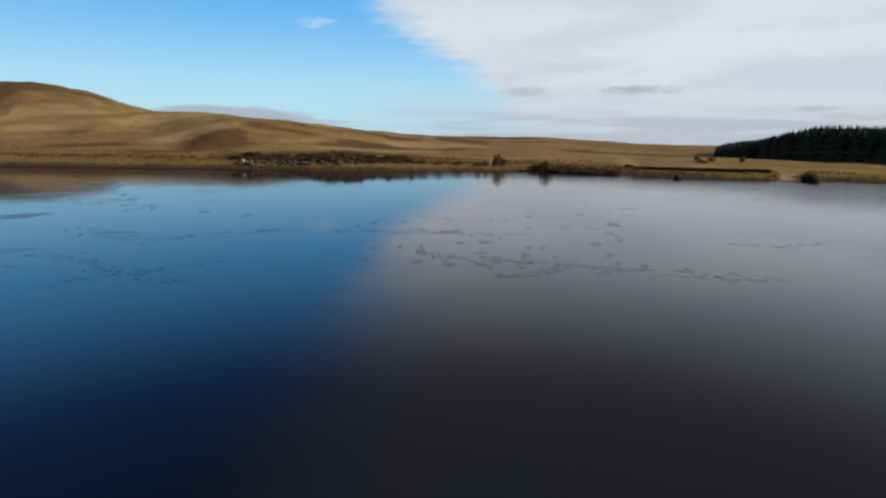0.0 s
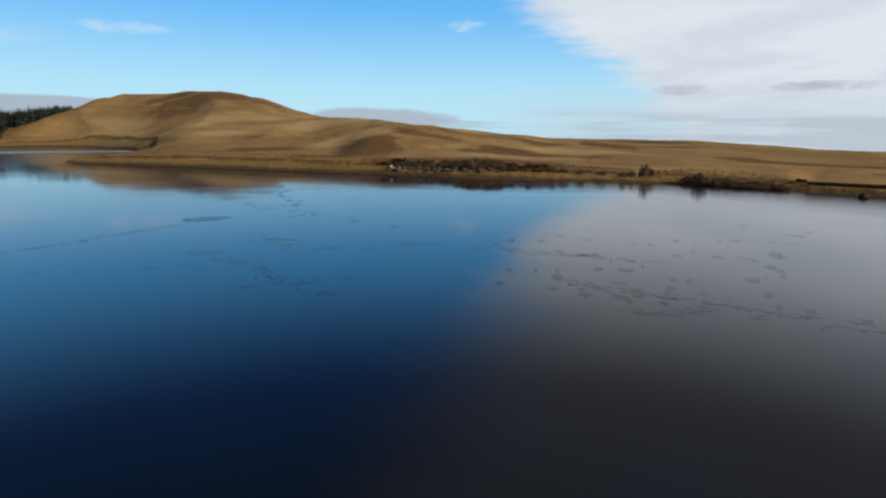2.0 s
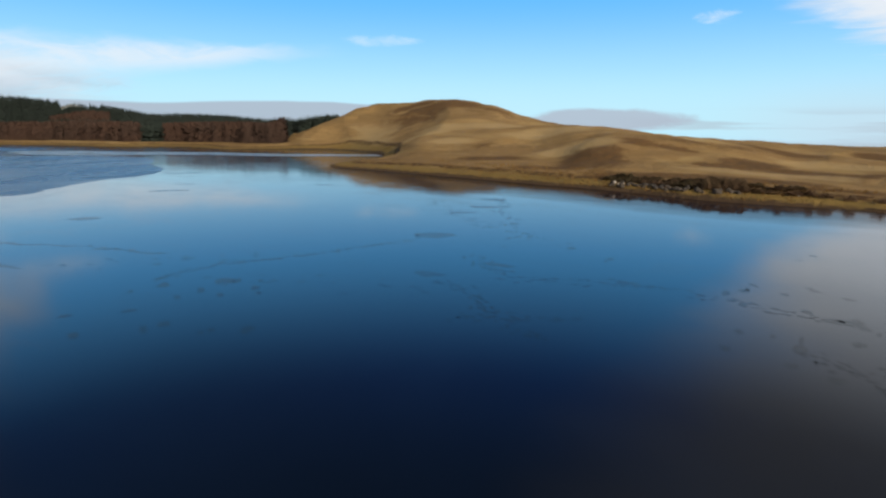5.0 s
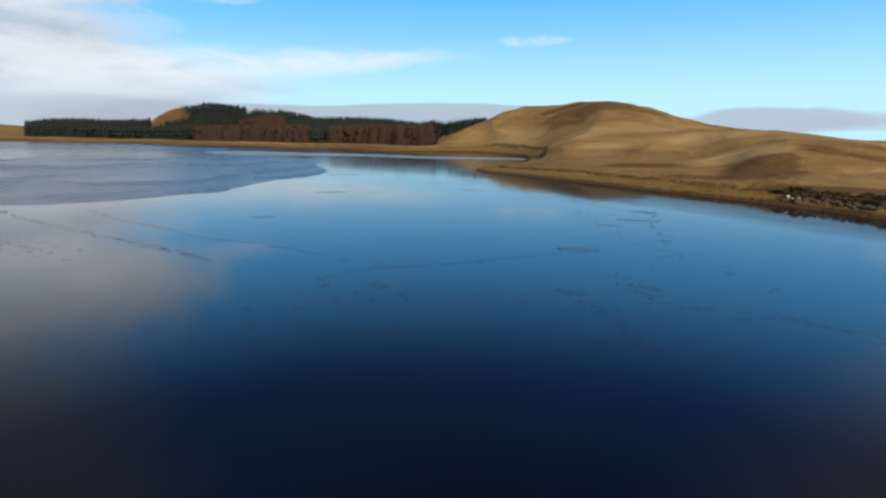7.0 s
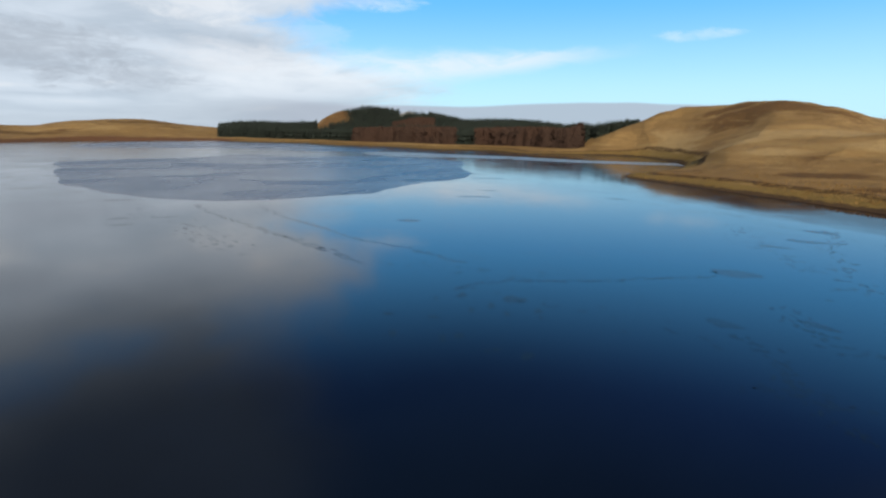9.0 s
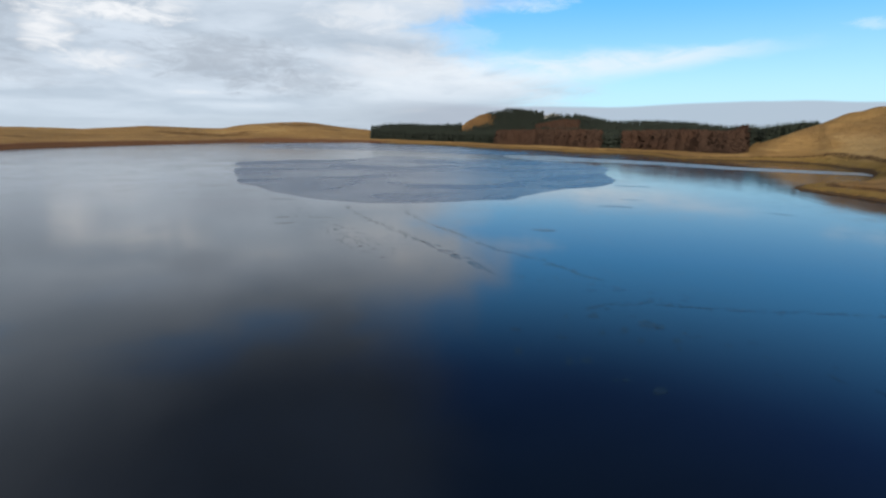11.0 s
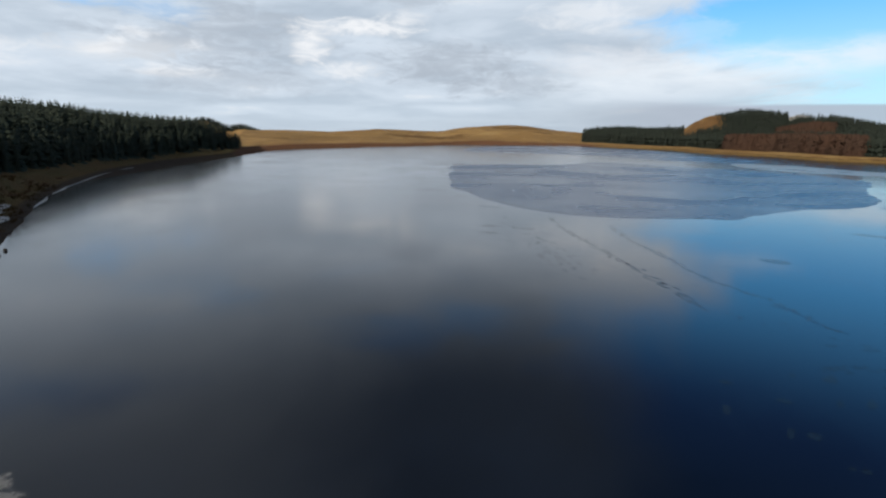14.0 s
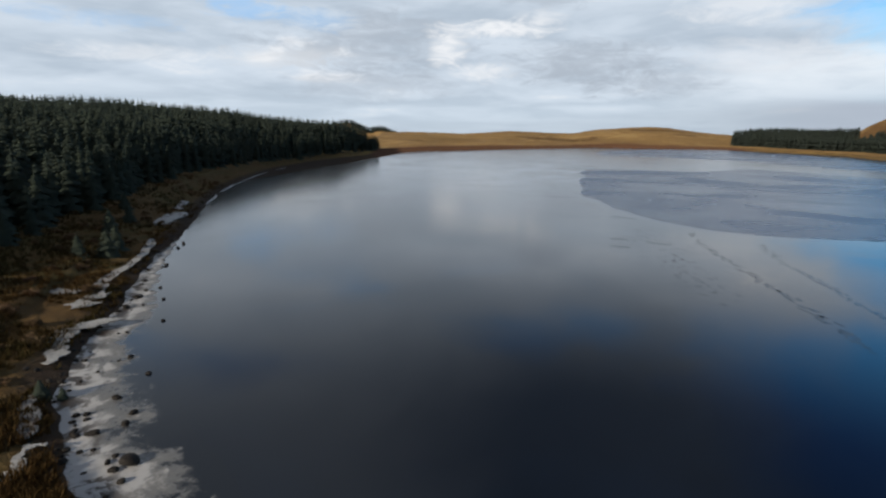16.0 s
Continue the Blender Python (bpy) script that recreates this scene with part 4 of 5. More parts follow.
# a ragged line of pines that climbs the shoulder of the hill
x, y, az, far = scatter(47.9, 53.4, 270, 410, 2.6, 14)
keep = (far > rise(az, 3) + 8) & (far < rise(az, 3) + 52)
x, y, az, far = x[keep], y[keep], az[keep], far[keep]
tall = np.interp(az, [47.9, 49.0, 50.5, 53], [2.6, 5.0, 7.0, 9.5]) * (1 + np.random.RandomState(4).uniform(-0.12, 0.10, len(x)))
joined_forest("pine_belt", "dark pines showing over the shoulder of the hill", np.stack([x, y, land(x, y) - 0.1], -1), tall, unit_models(4, 0.36, 9, 6, 140), SPRUCE)

# forest on a far hill that shows over the end of the west plantation
x, y, az, far = scatter(121.5, 131, 1010, 1180, 9.0, 15)
joined_forest("spruce_forest", "grey-green forest on a distant hill", np.stack([x, y, land(x, y) - 0.1], -1), np.full(len(x), 9.0), unit_models(3, 0.45, 6, 6, 150), FAR_SPRUCE)

# self-sown young spruces on the west shore
for k, (px, py, h) in enumerate([(-41, -68, 4.6), (-38, -69, 3.4), (-44, -71, 4.2), (-35, -79, 5.2), (-31, -77, 4.2), (-16.6, -36.4, 1.7), (-17.4, -35.6, 1.3),
                                 (-49, -80, 4.4), (-56, -86, 3.8), (-27, -66, 2.2), (-22, -60, 2.8), (-62, -96, 4.0), (-19, -53, 1.6)]):
    ob = tree_model(200 + k, h * 0.8, h * 0.40, "young dark green spruce on the rough shore", SPRUCE, 18, 10, 0.02, "young_spruce")
    ob.matrix_basis = pose(px, py, float(land([px], [py])[0]) - 0.04, 0, 0, 40 * k)
    tagged(ob, group="young spruces on the shore")

# ---- rocks, stones and shrubs ----


def rock_bmesh(rng, size, flat=0.65, detail=2):
    bm = bmesh.new()
    bmesh.ops.create_icosphere(bm, subdivisions=detail, radius=size / 2)
    shift = Vector((rng.uniform(-50, 50), rng.uniform(-50, 50), rng.uniform(-50, 50)))
    stretch = Vector((rng.uniform(0.8, 1.3), rng.uniform(0.7, 1.1), flat * rng.uniform(0.8, 1.2)))
    for v in bm.verts:
        n = noise.noise(v.co / size * 1.7 + shift) * 0.42 + noise.noise(v.co / size * 4.5 + shift) * 0.16
        v.co = Vector(a * b for a, b in zip(v.co * (1 + n), stretch))
    return bm


def rocks(name, label, category, group, material, spots, seed, flat=0.65, sink=0.3, floor=None):
    """Single rocks at (x, y, size)."""
    rng = random.Random(seed)
    for px, py, size in spots:
        ob = part(name, rock_bmesh(rng, size, flat), material, None)
        for p in ob.data.polygons:
            p.use_smooth = True
        ground = float(land([px], [py])[0]) if floor is None else floor
        ob.matrix_basis = pose(px, py, max(ground, 0.0) + size * flat * (0.5 - sink), rng.uniform(-8, 8), rng.uniform(-8, 8), rng.uniform(0, 360))
        tagged(ob, label, category, group)


STONES = [(-15.0, -25.4, .95), (-14.2, -25.5, .5), (-17.3, -29.2, .55), (-18.3, -30.0, .45), (-22.3, -34.2, .42), (-23.5, -38.0, .42),
          (-19.0, -32.7, .5), (-16.9, -32.3, .4), (-26.6, -43.0, .4), (-34.2, -48.6, .4), (-33.3, -51.2, .75), (-30.7, -49.3, .7),
          (-43.5, -60.6, .6), (-36.7, -52.5, .4), (-15.8, -29.8, .6), (-15.0, -26.6, .4), (-13.8, -24.3, .5), (-30.0, -43.0, .35),
          (-51.2, -68.3, .55), (-53.7, -70.3, .6), (-21.2, -40.8, .4), (-21.5, -40.3, .35), (-22.7, -38.1, .3), (-20.8, -37.5, .35)]
rocks("shore_stone", "dark wet stone frozen into the shore ice", "stone", "stones along the west shore", STONE, STONES, 3, 0.6, 0.2, 0.0)
rng = random.Random(9)
spots = []
for k in range(len(SHORE)):
    sx, sy = SHORE[k]
    if -110 < sx < -11 and -125 < sy < -18:
        for j in range(2):
            spots.append((sx + rng.gauss(0.2, 0.9), sy + rng.gauss(0.2, 0.9), rng.uniform(0.18, 0.5)))
rocks("shore_stone", "dark stone on the muddy edge of the loch", "stone", "stones along the west shore", STONE, spots, 4, 0.6, 0.25)

# broken rocky bank under the heather on the east shore
spots, heath = [], []
for k in range(70):
    a = rng.uniform(8.5, 20.6)
    p = heading(a) * (np.interp(a, [5, 12, 20], [97.5, 98.5, 106]) + rng.uniform(-1, 2.0))
    spots.append((p.x, p.y, rng.uniform(0.4, 1.2)))
rocks("boulder", "brown-grey boulder in the broken bank", "boulder", "boulders of the east bank", ROCK, spots, 6, 0.6, 0.25)
rocks("pale_boulder", "pale bleached boulder at the foot of the bank", "boulder", "pale boulders of the east bank", PALE,
      [(*(heading(20.0) * 106.5)[:2], 0.9), (*(heading(19.6) * 106.0)[:2], 0.4), (*(heading(19.2) * 105.8)[:2], 0.5), (*(heading(16.6) * 104)[:2], 0.45),
       (*(heading(15.2) * 103)[:2], 0.5), (*(heading(11.9) * 101)[:2], 0.4), (*(heading(4.2) * 99)[:2], 0.35)], 7, 0.8, 0.1)
rocks("dark_boulder", "dark boulder at the waterline below the dam", "boulder", "", STONE, [(*(heading(-23.1) * 88.0)[:2], 1.5), (*(heading(-33.9) * 94.2)[:2], 2.2), (*(heading(-33.4) * 94.0)[:2], 1.3)], 8, 0.6, 0.15)


def shrub_mesh(seed, count=420):
    """A dome of short upright twigs and small leaf blades, one metre high and two across."""
    rng = random.Random(seed)
    pts, tris = [], []
    lumps = [(rng.uniform(-.55, .55), rng.uniform(-.55, .55), rng.uniform(.45, 1.0)) for _ in range(6)]
    for _ in range(count):
        lx, ly, top = rng.choice(lumps)
        a, e, r = rng.uniform(0, 6.283), rng.uniform(0.0, 1.5), rng.uniform(.25, .5)
        c = Vector((lx + r * math.cos(a) * math.cos(e), ly + r * math.sin(a) * math.cos(e), top * (0.15 + 0.85 * math.sin(e)) * rng.uniform(.6, 1)))
        out = Vector((math.cos(a), math.sin(a), 0.9 + rng.random())).normalized() * rng.uniform(.16, .32)
        side = Vector((-math.sin(a), math.cos(a), rng.uniform(-.4, .4))) * rng.uniform(.04, .09)
        i = len(pts)
        pts += [tuple(c - side), tuple(c + side), tuple(c + out)]
        tris.append((i, i + 1, i + 2))
    return np.array(pts), np.array(tris)


SHRUBS = [shrub_mesh(300 + k) for k in range(4)]


def shrubs(name, label, group, spots, seed, material=None):
    rng = random.Random(seed)
    shared = []
    for k in range(4):
        shared.append(mesh_object(name, *SHRUBS[k], material or HEATH, False))
    for k, (px, py, wide, high) in enumerate(spots):
        ob = shared[k] if k < 4 else copy_thing(shared[k % 4], Matrix())
        ob.matrix_basis = Matrix.LocRotScale((px, py, max(float(land([px], [py])[0]), 0) - 0.05), Euler((0, 0, rng.uniform(0, 6.3))), (wide, wide, high))
        tagged(ob, label, "shrub", group)
    for ob in shared[len(spots):]:
        bpy.data.objects.remove(ob)


spots = []
for k in range(190):
    a = rng.uniform(4.0, 20.6) if k % 3 else rng.uniform(8.5, 14.0)
    p = heading(a) * (np.interp(a, [5, 12, 20], [100.5, 102.5, 109.5]) + rng.uniform(-1.5, 3.2))
    spots.append((p.x, p.y, rng.uniform(0.6, 1.8), rng.uniform(0.35, 0.95) * (1.6 if 8.5 < a < 13 else 1)))
shrubs("heather_shrub", "dark brown heather on the broken bank", "heather of the east bank", spots, 21)
spots = []
for k in range(80):
    a = rng.uniform(-17.5, -9.0)
    p = heading(a) * (np.interp(a, [-17, -10], [90.5, 94.0]) + rng.uniform(-0.4, 3.4))
    spots.append((p.x, p.y, rng.uniform(0.7, 1.7), rng.uniform(0.35, 1.0)))
for a, r, w, h in ((-10.3, 93.5, 1.0, 2.3), (-10.7, 93.3, 1.0, 2.1), (-5.6, 99, 1.1, 2.3), (-5.9, 99.6, 1.0, 1.8), (-4.4, 98, .9, 1.0), (-3.6, 97.5, 1.0, .9), (0.5, 99, 1.1, 1.0), (2.2, 99.5, 1.2, 1.1), (3.4, 100, 1.1, 1.3), (-1.5, 98.5, 1, .8)):
    p = heading(a) * r
    spots.append((p.x, p.y, w, h))
shrubs("willow_scrub", "dark leafless scrub at the water's edge", "scrub of the east shore", spots, 22, SCRUB)
spots = [(*(heading(a) * r)[:2], w, h) for a, r, w, h in ((-24.7, 128, .9, 1.5), (-25.0, 126, .7, .8), (-25.9, 128, 1.0, 1.2), (-25.4, 125, .8, .7), (-28.4, 130, .7, 1.7))]
shrubs("gorse_bush", "small brown bush on the flat moor", "bushes below the plantation", spots, 23)

# low heather between the plantation and the west shore
spots = []
for k in range(400):
    a, r = rng.uniform(130, 166), 38 + 190 * rng.random() ** 1.6
    p = heading(a) * r
    d = float(shore_distance(np.array([p.x]), np.array([p.y]))[0])
    if 3.0 < d < 17 and len(spots) < 110:
        spots.append((p.x, p.y, rng.uniform(0.5, 1.3), rng.uniform(0.35, 0.9)))
shrubs("heather_shrub", "low dark heather on the boggy west shore", "heather of the west shore", spots, 24)

# fence posts by the water
for a, r, h in ((-4.85, 97.5, 1.5), (-7.3, 99.5, 1.2)):
    bm = bmesh.new()
    bmesh.ops.create_cube(bm, size=1)
    bmesh.ops.scale(bm, vec=(0.13, 0.13, h), verts=bm.verts)
    bmesh.ops.bevel(bm, geom=bm.edges[:], offset=0.015, segments=1, affect="EDGES")
    for v in bm.verts:
        v.co += Vector((0.02 * math.sin(v.co.z * 5), 0.015 * v.co.z, h / 2 - 0.15))
    p = heading(a) * r
    ob = part("fence_post", bm, PALE if a > -6 else WOOD, None)
    ob.matrix_basis = pose(p.x, p.y, float(land([p.x], [p.y])[0]), 2, 3, 20)
    tagged(ob, "old pale weathered fence post near the water", "post")

# low dark stones along the dam's crest, added for its shadowed edge
wall = new("dam_wall")
tagged(wall, "low row of dark stone for the shadowed edge of the dam crest", "wall")
spots = np.array([(*(heading(a) * 97.0)[:2],) for a in np.arange(-30.6, -18.4, 0.42)])
block = None
for k, (px, py) in enumerate(spots):
    if k % 3 == 0 or block is None:
        bm = bmesh.new()
        bmesh.ops.create_cube(bm, size=1)
        bmesh.ops.scale(bm, vec=(0.74, 0.42, 0.55), verts=bm.verts)
        bmesh.ops.bevel(bm, geom=bm.edges[:], offset=0.05, segments=2, affect="EDGES")
        for v in bm.verts:
            v.co += Vector((noise.noise(v.co * 3 + Vector((k, 0, 0))), 0, noise.noise(v.co * 2 + Vector((0, k, 0))))) * 0.05
        block = part("coping_stone", bm, STONE, wall)
    else:
        other = new("coping_stone", block.data)
        other.parent = wall
        block = other
    d = np.hypot(px, py)
    # set each stone on the crest
    line = [(px * s, py * s) for s in np.linspace(0.90, 1.08, 60)]
    heights = land([q[0] for q in line], [q[1] for q in line])
    i = int(np.argmax(heights > heights.max() - 0.06))
    block.matrix_basis = pose(line[i][0], line[i][1], float(heights[i]) + 0.16, 0, 0, math.degrees(math.atan2(-px, py)))

# stone apron of the spillway, between low side walls
spill = new("spillway")
tagged(spill, "pale stone spillway cut through the dam", "spillway")
spill.matrix_basis = pose(SPILL.x, SPILL.y, 0, 0, 0, -32.35)
for name, px, wide, tall_, low in (("apron", 0, 2.6, 0.16, 0.02), ("side_wall", -1.75, 0.5, 0.62, 0.0), ("side_wall", 1.75, 0.5, 0.62, 0.0)):
    bm = bmesh.new()
    bmesh.ops.create_cube(bm, size=1)
    bmesh.ops.scale(bm, vec=(wide, 15.0 if name == "apron" else 6.0, tall_), verts=bm.verts)
    bmesh.ops.translate(bm, vec=(px, 4.5 if name == "apron" else 3.0, low + tall_ / 2 - 0.05), verts=bm.verts)
    bmesh.ops.subdivide_edges(bm, edges=bm.edges[:], cuts=4, use_grid_fill=True)
    for v in bm.verts:
        v.co += Vector((noise.noise(v.co * 1.3), noise.noise(v.co * 1.1 + Vector((9, 0, 0))), noise.noise(v.co * 1.7 + Vector((0, 9, 0))))) * 0.06
        if name == "side_wall":
            v.co.x += 0.55 * max(v.co.z, 0) * (1 if px > 0 else -1)
    part(name, bm, SAND if name == "apron" else ROCK, spill)

# ---- grass ----


def tufts(name, label, x, y, blades, high, width, material, seed):
    """Tussocks of pointed blades, all in one mesh."""
    rng = np.random.RandomState(seed)
    n = len(x)
    z = land(x, y)
    ok = z > 0.12
    x, y, z = x[ok], y[ok], z[ok]
    n = len(x)
    a = rng.rand(n, blades) * 6.283
    size = (high * (0.6 + 0.8 * rng.rand(n)))[:, None]
    lean, w = size * rng.uniform(0.2, 0.8, (n, blades)), width * rng.uniform(0.6, 1.3, (n, blades))
    bx = x[:, None] + np.cos(a) * size * 0.25
    by = y[:, None] + np.sin(a) * size * 0.25
    tip = size * rng.uniform(0.6, 1.1, (n, blades))
    p0 = np.stack([bx - np.sin(a) * w, by + np.cos(a) * w, np.repeat(z[:, None], blades, 1) - 0.08], -1)
    p1 = np.stack([bx + np.sin(a) * w, by - np.cos(a) * w, np.repeat(z[:, None], blades, 1) - 0.08], -1)
    p2 = np.stack([bx + np.cos(a) * lean, by + np.sin(a) * lean, z[:, None] + tip], -1)
    verts = np.stack([p0, p1, p2], 2).reshape(-1, 3)
    ob = mesh_object(name, verts, np.arange(len(verts)).reshape(-1, 3), material, False)
    tagged(ob, label, "grass", kind="stuff")


rng = np.random.RandomState(77)
n = 12000
a, r = np.radians(rng.uniform(-46, 52, n)), 88 + 75 * rng.rand(n) ** 1.5
x, y = -np.sin(a) * r, np.cos(a) * r
d = shore_distance(x, y)
keep = (d > 0.8) & (d < 16) & (rough_field(x, y, 11, 51, 3) > -0.1)
tufts("shore_rushes", "yellow-brown rushes along the east shore", x[keep], y[keep], 6, 0.28, 0.08, STRAW, 1)
n = 26000
a, r = np.radians(rng.uniform(128, 172, n)), 27 + 150 * rng.rand(n) ** 1.7
x, y = -np.sin(a) * r, np.cos(a) * r
d = shore_distance(x, y)
keep = (d > 0.6) & (d < 30) & (rough_field(x, y, 5, 52, 3) > -0.2)
tufts("shore_sedge", "brown winter sedge and rushes behind the west shore", x[keep], y[keep], 8, 0.45, 0.06, SEDGE, 2)

# ---- ice on and beside the shore ----
bank_line = rounded([(-10.5, -15), (-12.2, -24), (-13.9, -29), (-15.4, -31.5), (-18.0, -36.5), (-23.0, -43), (-30.2, -49.2), (-37.2, -56.7), (-50.7, -70.2), (-66.4, -84.6)], 16)[:-16]
reach = np.interp(np.linspace(0, 1, len(bank_line)), [0, 0.15, 0.3, 0.5, 0.62, 0.75, 0.9, 1], [5.4, 5.8, 6.0, 5.8, 4.8, 3.0, 1.8, 0.6])
side = np.roll(bank_line, -1, 0) - np.roll(bank_line, 1, 0)
side[0], side[-1] = side[1], side[-2]
side = np.stack([side[:, 1], -side[:, 0]], -1) / np.hypot(*side.T)[:, None]
side *= np.where((side * np.array((-1, 1))).sum(1) > 0, 1, -1)[:, None]
across = np.linspace(-0.25, 1, 15)
grid = bank_line[:, None] + side[:, None] * (reach[:, None] * across)[..., None]
rows_n, cols_n = grid.shape[:2]
i, j = np.meshgrid(np.arange(rows_n - 1), np.arange(cols_n - 1), indexing="ij")
q = i * cols_n + j
verts = np.concatenate([grid.reshape(-1, 2), np.full((rows_n * cols_n, 1), 0.004) + 0.022 * np.clip(1 - np.tile(across, rows_n), 0, 1)[:, None]], 1)
shelf = mesh_object("shore_ice", verts, np.stack([q, q + cols_n, q + cols_n + 1, q + 1], -1).reshape(-1, 4), FROST)
crust = shelf.data.attributes.new("crust", "FLOAT", "POINT")
crust.data.foreach_set("value", np.tile(np.interp(across, [-0.25, 0.0, 0.35, 0.75, 1.0], [1.0, 0.95, 0.60, 0.12, -0.7]), rows_n))
tagged(shelf, "white frosted shelf of shore ice around dark stones", "ice")


def ice_patch(outline, amount=0.05, seed=1, name="frozen_puddle", label="white frozen puddle in the boggy shore"):
    """A sheet of white ice draped a little above the ground."""
    line = ragged(outline, amount * 3.4, 24, seed)
    top = float(np.percentile(land(line[:, 0], line[:, 1]), 75)) + 0.05
    ob = sheet(name, line, max(top, 0.03) - 0.06, SNOW, label, "ice", thickness=0.06)
    tagged(ob, group="frozen puddles")


ice_patch([(-22.4, -46.1), (-23.9, -46.5), (-24.7, -46.3), (-21.5, -42.4), (-19.8, -40.6), (-19.4, -41.0), (-21.0, -43.6)], 0.04, 2)
ice_patch([(-22.3, -46.3), (-24.3, -47.1), (-26.5, -46.7), (-28.1, -45.2), (-26.4, -45.1), (-23.7, -46.0)], 0.04, 3)
ice_patch([(-16.5, -36.9), (-15.3, -35.9), (-14.5, -34.9), (-13.8, -34.0), (-13.2, -32.4), (-13.9, -31.9), (-15.2, -34.1), (-15.7, -35.1)], 0.04, 4)
ice_patch([(-13.2, -31.0), (-13.5, -30.0), (-12.7, -30.3), (-12.2, -29.2), (-11.0, -28.2), (-10.3, -28.4), (-11.2, -29.2), (-12.3, -30.4)], 0.03, 5)
ice_patch([(-27.3, -53.1), (-29.0, -53.6), (-31.3, -55.8), (-34.6, -58.6), (-31.6, -53.6), (-28.3, -50.8)], 0.05, 6)
ice_patch([(-34.3, -59.2), (-37.3, -61.3), (-40.6, -63.6), (-45.4, -68.3), (-51.6, -74.5), (-50.5, -72.1), (-43.6, -65.0), (-38.9, -61.0), (-34.6, -57.8)], 0.008, 7)
ice_patch([(-60.5, -85.9), (-67.3, -92.9), (-71.1, -93.3), (-69.3, -89.6), (-64.0, -86.0), (-60.2, -82.6)], 0.05, 8)
ice_patch([(-74.8, -99.8), (-83.1, -107.0), (-81.2, -103.6), (-74.0, -97.0)], 0.04, 9)
ice_patch([(-28.2, -58.4), (-29.9, -58.2), (-30.1, -55.6), (-28.6, -56.2)], 0.08, 10)
# a narrow line of ice along the waterline further off
strip = SHORE[(SHORE[:, 0] > -190) & (SHORE[:, 0] < -58) & (SHORE[:, 1] < -76)]
off = np.gradient(strip, axis=0)
off = np.stack([off[:, 1], -off[:, 0]], -1) / np.hypot(*off.T)[:, None]
off *= np.where((off * strip).sum(1) < 0, 1, -1)[:, None]
wave = 0.7 * rough_field(strip[:, 0], strip[:, 1], 9, 71, 2)[:, None]
for k in range(0, len(strip) - 5, 5):
    run = slice(k, k + 4 + k % 3)
    near_edge = strip[run] + off[run] * (0.1 + wave[run])
    thick = 0.75 * np.sin(np.linspace(0.12, 3.0, len(near_edge)))[:, None]
    edge_line = np.concatenate([near_edge, (near_edge + off[run] * thick)[::-1]])
    ob = sheet("shore_ice_strip", edge_line, 0.004, SNOW, "narrow pale strip of ice along the waterline", "ice", thickness=0.05)
    tagged(ob, group="strips of ice along the west shore")


def blotch(cx, cy, long, wide, turn, seed):
    a = np.arange(18) / 18 * 2 * np.pi
    r = 1 + 0.55 * rough_field(np.cos(a) * 1.4 + seed, np.sin(a) * 1.4, 1.0, seed, 3)
    u, v = np.cos(a) * r * long / 2, np.sin(a) * r * wide / 2
    c, s = math.cos(turn), math.sin(turn)
    return np.stack([cx + u * c - v * s, cy + u * s + v * c], -1)


def crack(points, width0, label, seed, gap=0.35, spread=0.5):
    """A refrozen crack: a broken chain of dark slushy blotches in one mesh."""
    rng = random.Random(seed)
    p = np.array(points, float)
    bm = bmesh.new()
    for a, b in zip(p, p[1:]):
        span = np.hypot(*(b - a))
        width = width0 * rng.uniform(0.55, 0.85)
        n = max(2, int(span / (width * 0.5)))
        for k in range(n):
            if rng.random() < gap:
                continue
            q = a + (b - a) * (k + rng.random()) / n + np.array([rng.gauss(0, 1), rng.gauss(0, 1)]) * spread * width0
            turn = math.atan2(b[1] - a[1], b[0] - a[0]) + rng.gauss(0, 0.35)
            ring = blotch(q[0], q[1], width * rng.uniform(0.5, 1.9), width * rng.uniform(0.3, 0.9), turn, rng.randrange(900))
            bm.faces.new([bm.verts.new((x, y, 0.004 + 0.0006 * (k % 5))) for x, y in ring])
    bmesh.ops.triangulate(bm, faces=bm.faces)
    ob = part("ice_crack", bm, MARK, None)
    tagged(ob, label, "ice crack", "refrozen cracks in the ice", "stuff")


DARK = "refrozen dark crack across the clear ice"
crack([(-101, -3), (-90, -1), (-79, 3), (-67, 7), (-59, 10), (-51, 12.5)], 1.0, DARK, 1, 0.2, 0.3)
crack([(-95, 7), (-82, 9), (-73, 12), (-62, 15), (-55, 19), (-47, 22)], 0.9, DARK, 2, 0.2, 0.3)
crack([(-101, -12), (-90, -9), (-80, -4), (-70, -2), (-60, 3)], 0.8, DARK, 3, 0.6, 1.8)
crack([(-39, 17), (-40, 20), (-40, 23), (-38, 27), (-37, 30), (-36, 34), (-35, 38), (-34, 41)], 0.6, DARK, 4, 0.15, 0.4)
crack([(-24, 30), (-20, 29), (-16, 26), (-14, 27), (-12, 28)], 0.5, DARK, 5, 0.25, 0.8)
crack([(-26, 38), (-20, 34), (-15, 36), (-11, 38), (-6, 37.5), (0, 37.2), (5, 36)], 0.6, DARK, 6, 0.3, 0.9)
crack([(-1, 31), (1, 29.3), (3, 28.5), (6, 28.4), (9, 27.2), (13, 26.2), (16, 25)], 0.5, DARK, 7, 0.0, 1.1)
crack([(2, 26), (4, 26), (6, 26.8)], 0.45, DARK, 8, 0.1, 0.7)
crack([(-52, 66), (-47, 60), (-41, 56), (-34, 52), (-28, 50), (-22, 46)], 0.7, DARK, 9, 0.45, 1.6)
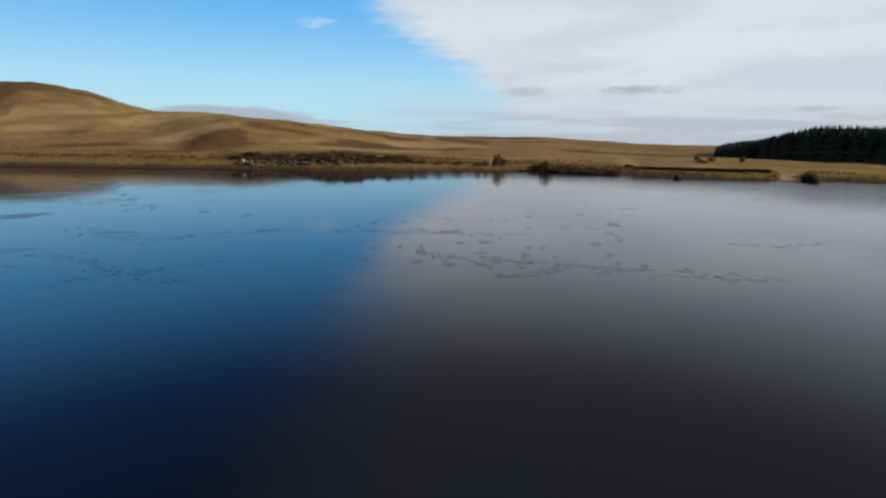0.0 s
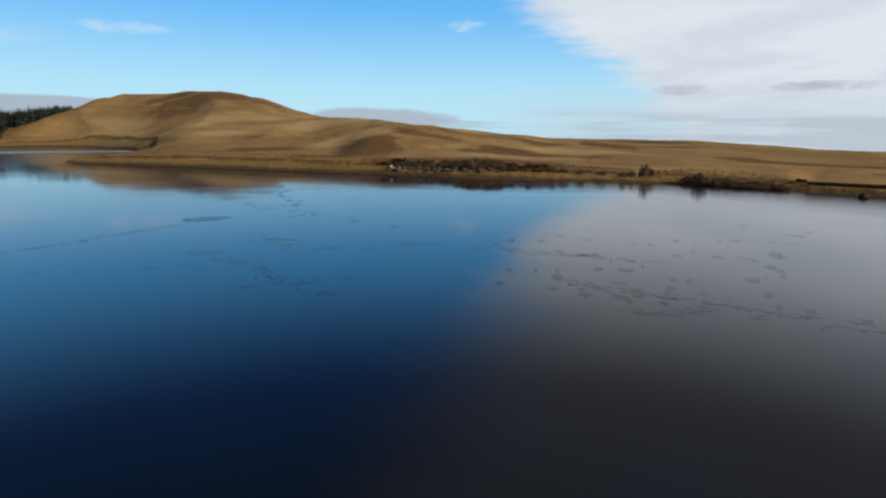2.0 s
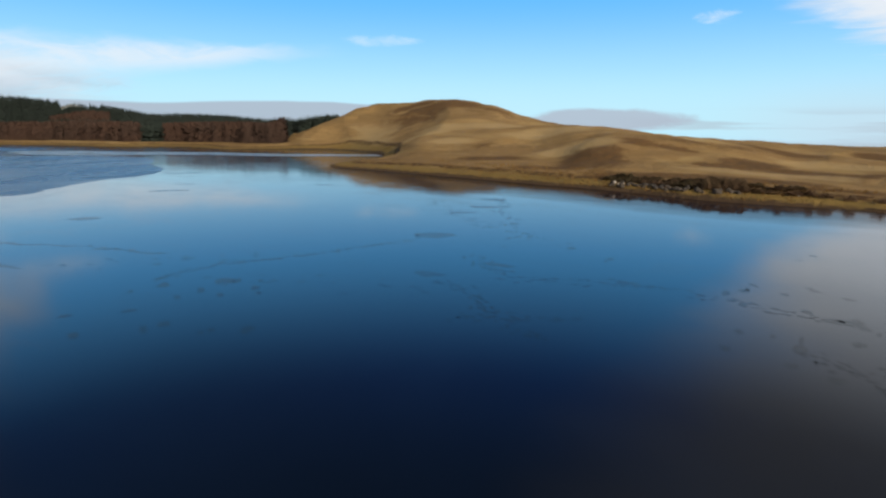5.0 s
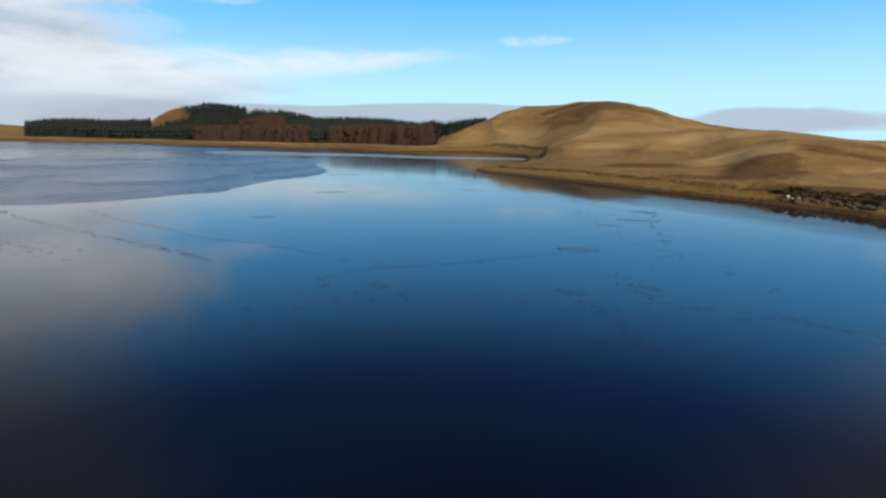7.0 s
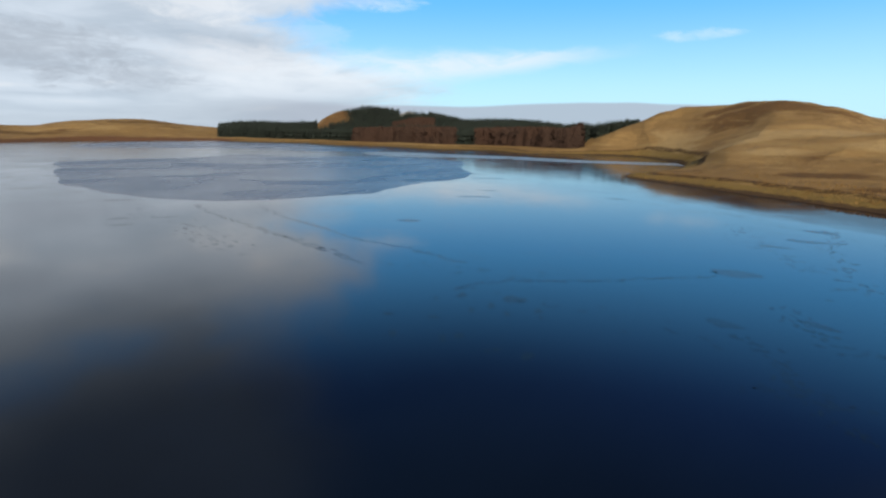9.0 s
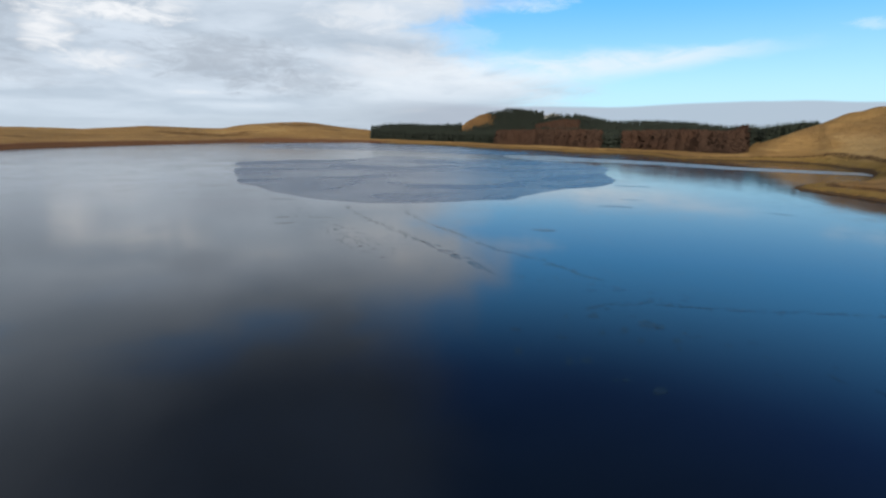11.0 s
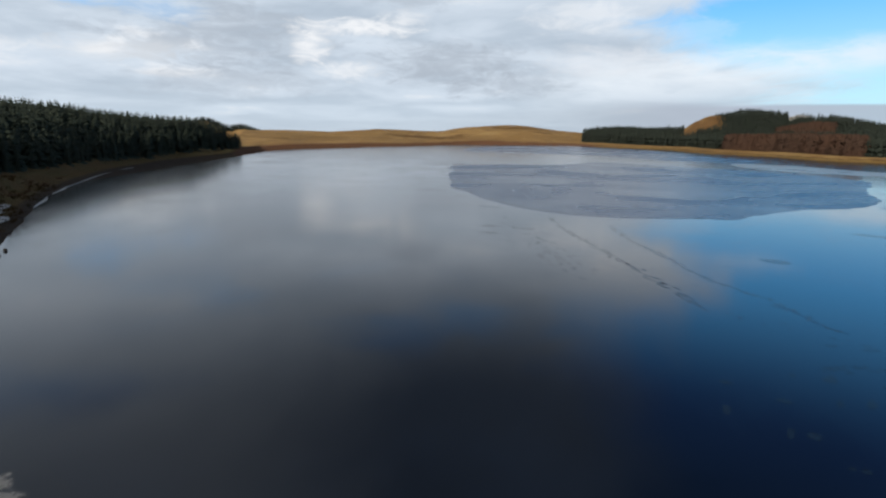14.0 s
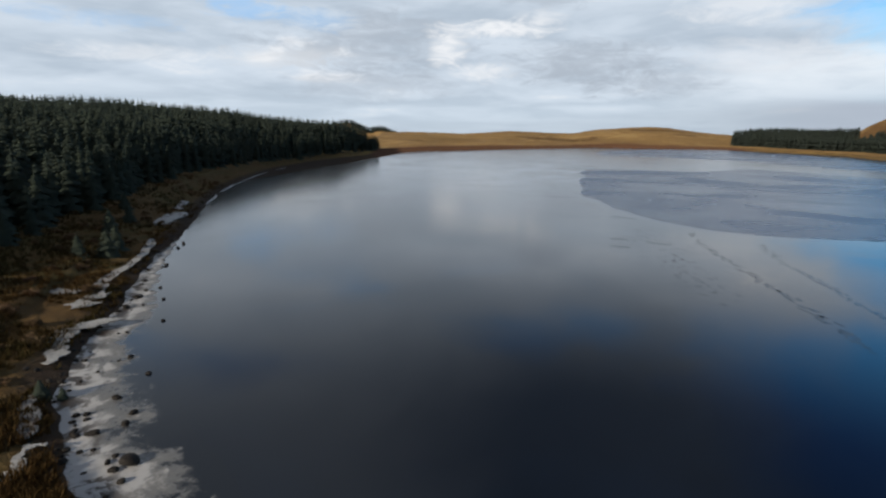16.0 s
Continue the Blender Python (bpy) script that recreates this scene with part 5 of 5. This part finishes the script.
crack([(-46, 75), (-42, 70), (-38, 62), (-33, 57), (-30, 52)], 0.8, DARK, 10, 0.35, 0.7)
crack([(-36, 20), (-30, 24), (-26, 26), (-22, 29)], 0.5, DARK, 11, 0.75, 1.8)
crack([(-50, 14), (-45, 20), (-40, 26)], 0.6, DARK, 12, 0.75, 1.8)
crack([(-18, 24), (-16, 26), (-12, 24)], 0.4, DARK, 13, 0.4, 1.0)
crack([(-84, -14), (-78, -8), (-72, -3), (-66, 0)], 0.6, DARK, 14, 0.65, 2.5)
crack([(18, 34), (21, 33), (26, 35)], 0.5, DARK, 15, 0.3, 0.4)
for k, (px, py, long, wide, turn) in enumerate([(-34.2, 43.6, 5.0, 2.6, 30), (-42, 64, 4.6, 2.0, 30), (-95, 46.5, 6, 2.2, 60), (-130, 67, 7, 3, 62), (-83, 70, 4, 2, 40), (-73, 25, 3.4, 2.2, 50),
                                               (-88, -7, 3.5, 1.4, 80), (-140, -36, 9, 2.4, 95), (-89, -13, 3, 1.4, 100), (-83, -12, 2.6, 1.2, 90), (-45, 72, 4, 1.6, 20), (0.2, 37.4, 2.0, 1.0, 0),
                                               (-41, 58, 3, 1.2, 25), (-22.4, 36.6, 2.4, 1.0, 10), (-104, 54, 4, 1.4, 60), (-35, 20.5, 1.8, 1.2, 20), (-25, 31, 2.5, 1.4, 10), (-112, -16, 5, 1.6, 80)]):
    ob = sheet("ice_blotch", blotch(px, py, long, wide, radians(turn), 400 + k), 0.004, MARK, "dark refrozen hole in the clear ice", "ice patch")
    tagged(ob, group="refrozen holes in the ice")

# faint slushy flecks strewn over the ice
rng = random.Random(31)
bm = bmesh.new()
for k in range(300):
    a, r = rng.uniform(-22, 74), rng.uniform(26, 62)
    p = heading(a) * r
    drift_at = rough_field(np.array([p.x]), np.array([p.y]), 16, 61, 2)[0]
    if drift_at < 0.34:
        continue
    ring = blotch(p.x, p.y, rng.uniform(0.2, 0.8), rng.uniform(0.3, 1.3), radians(a), 700 + k)
    bm.faces.new([bm.verts.new((x, y, 0.0042 + 0.0005 * (k % 6))) for x, y in ring])
bmesh.ops.triangulate(bm, faces=bm.faces)
tagged(part("ice_fleck", bm, MARK, None), "small dark slushy flecks frozen into the ice", "ice patch", "refrozen holes in the ice", "stuff")
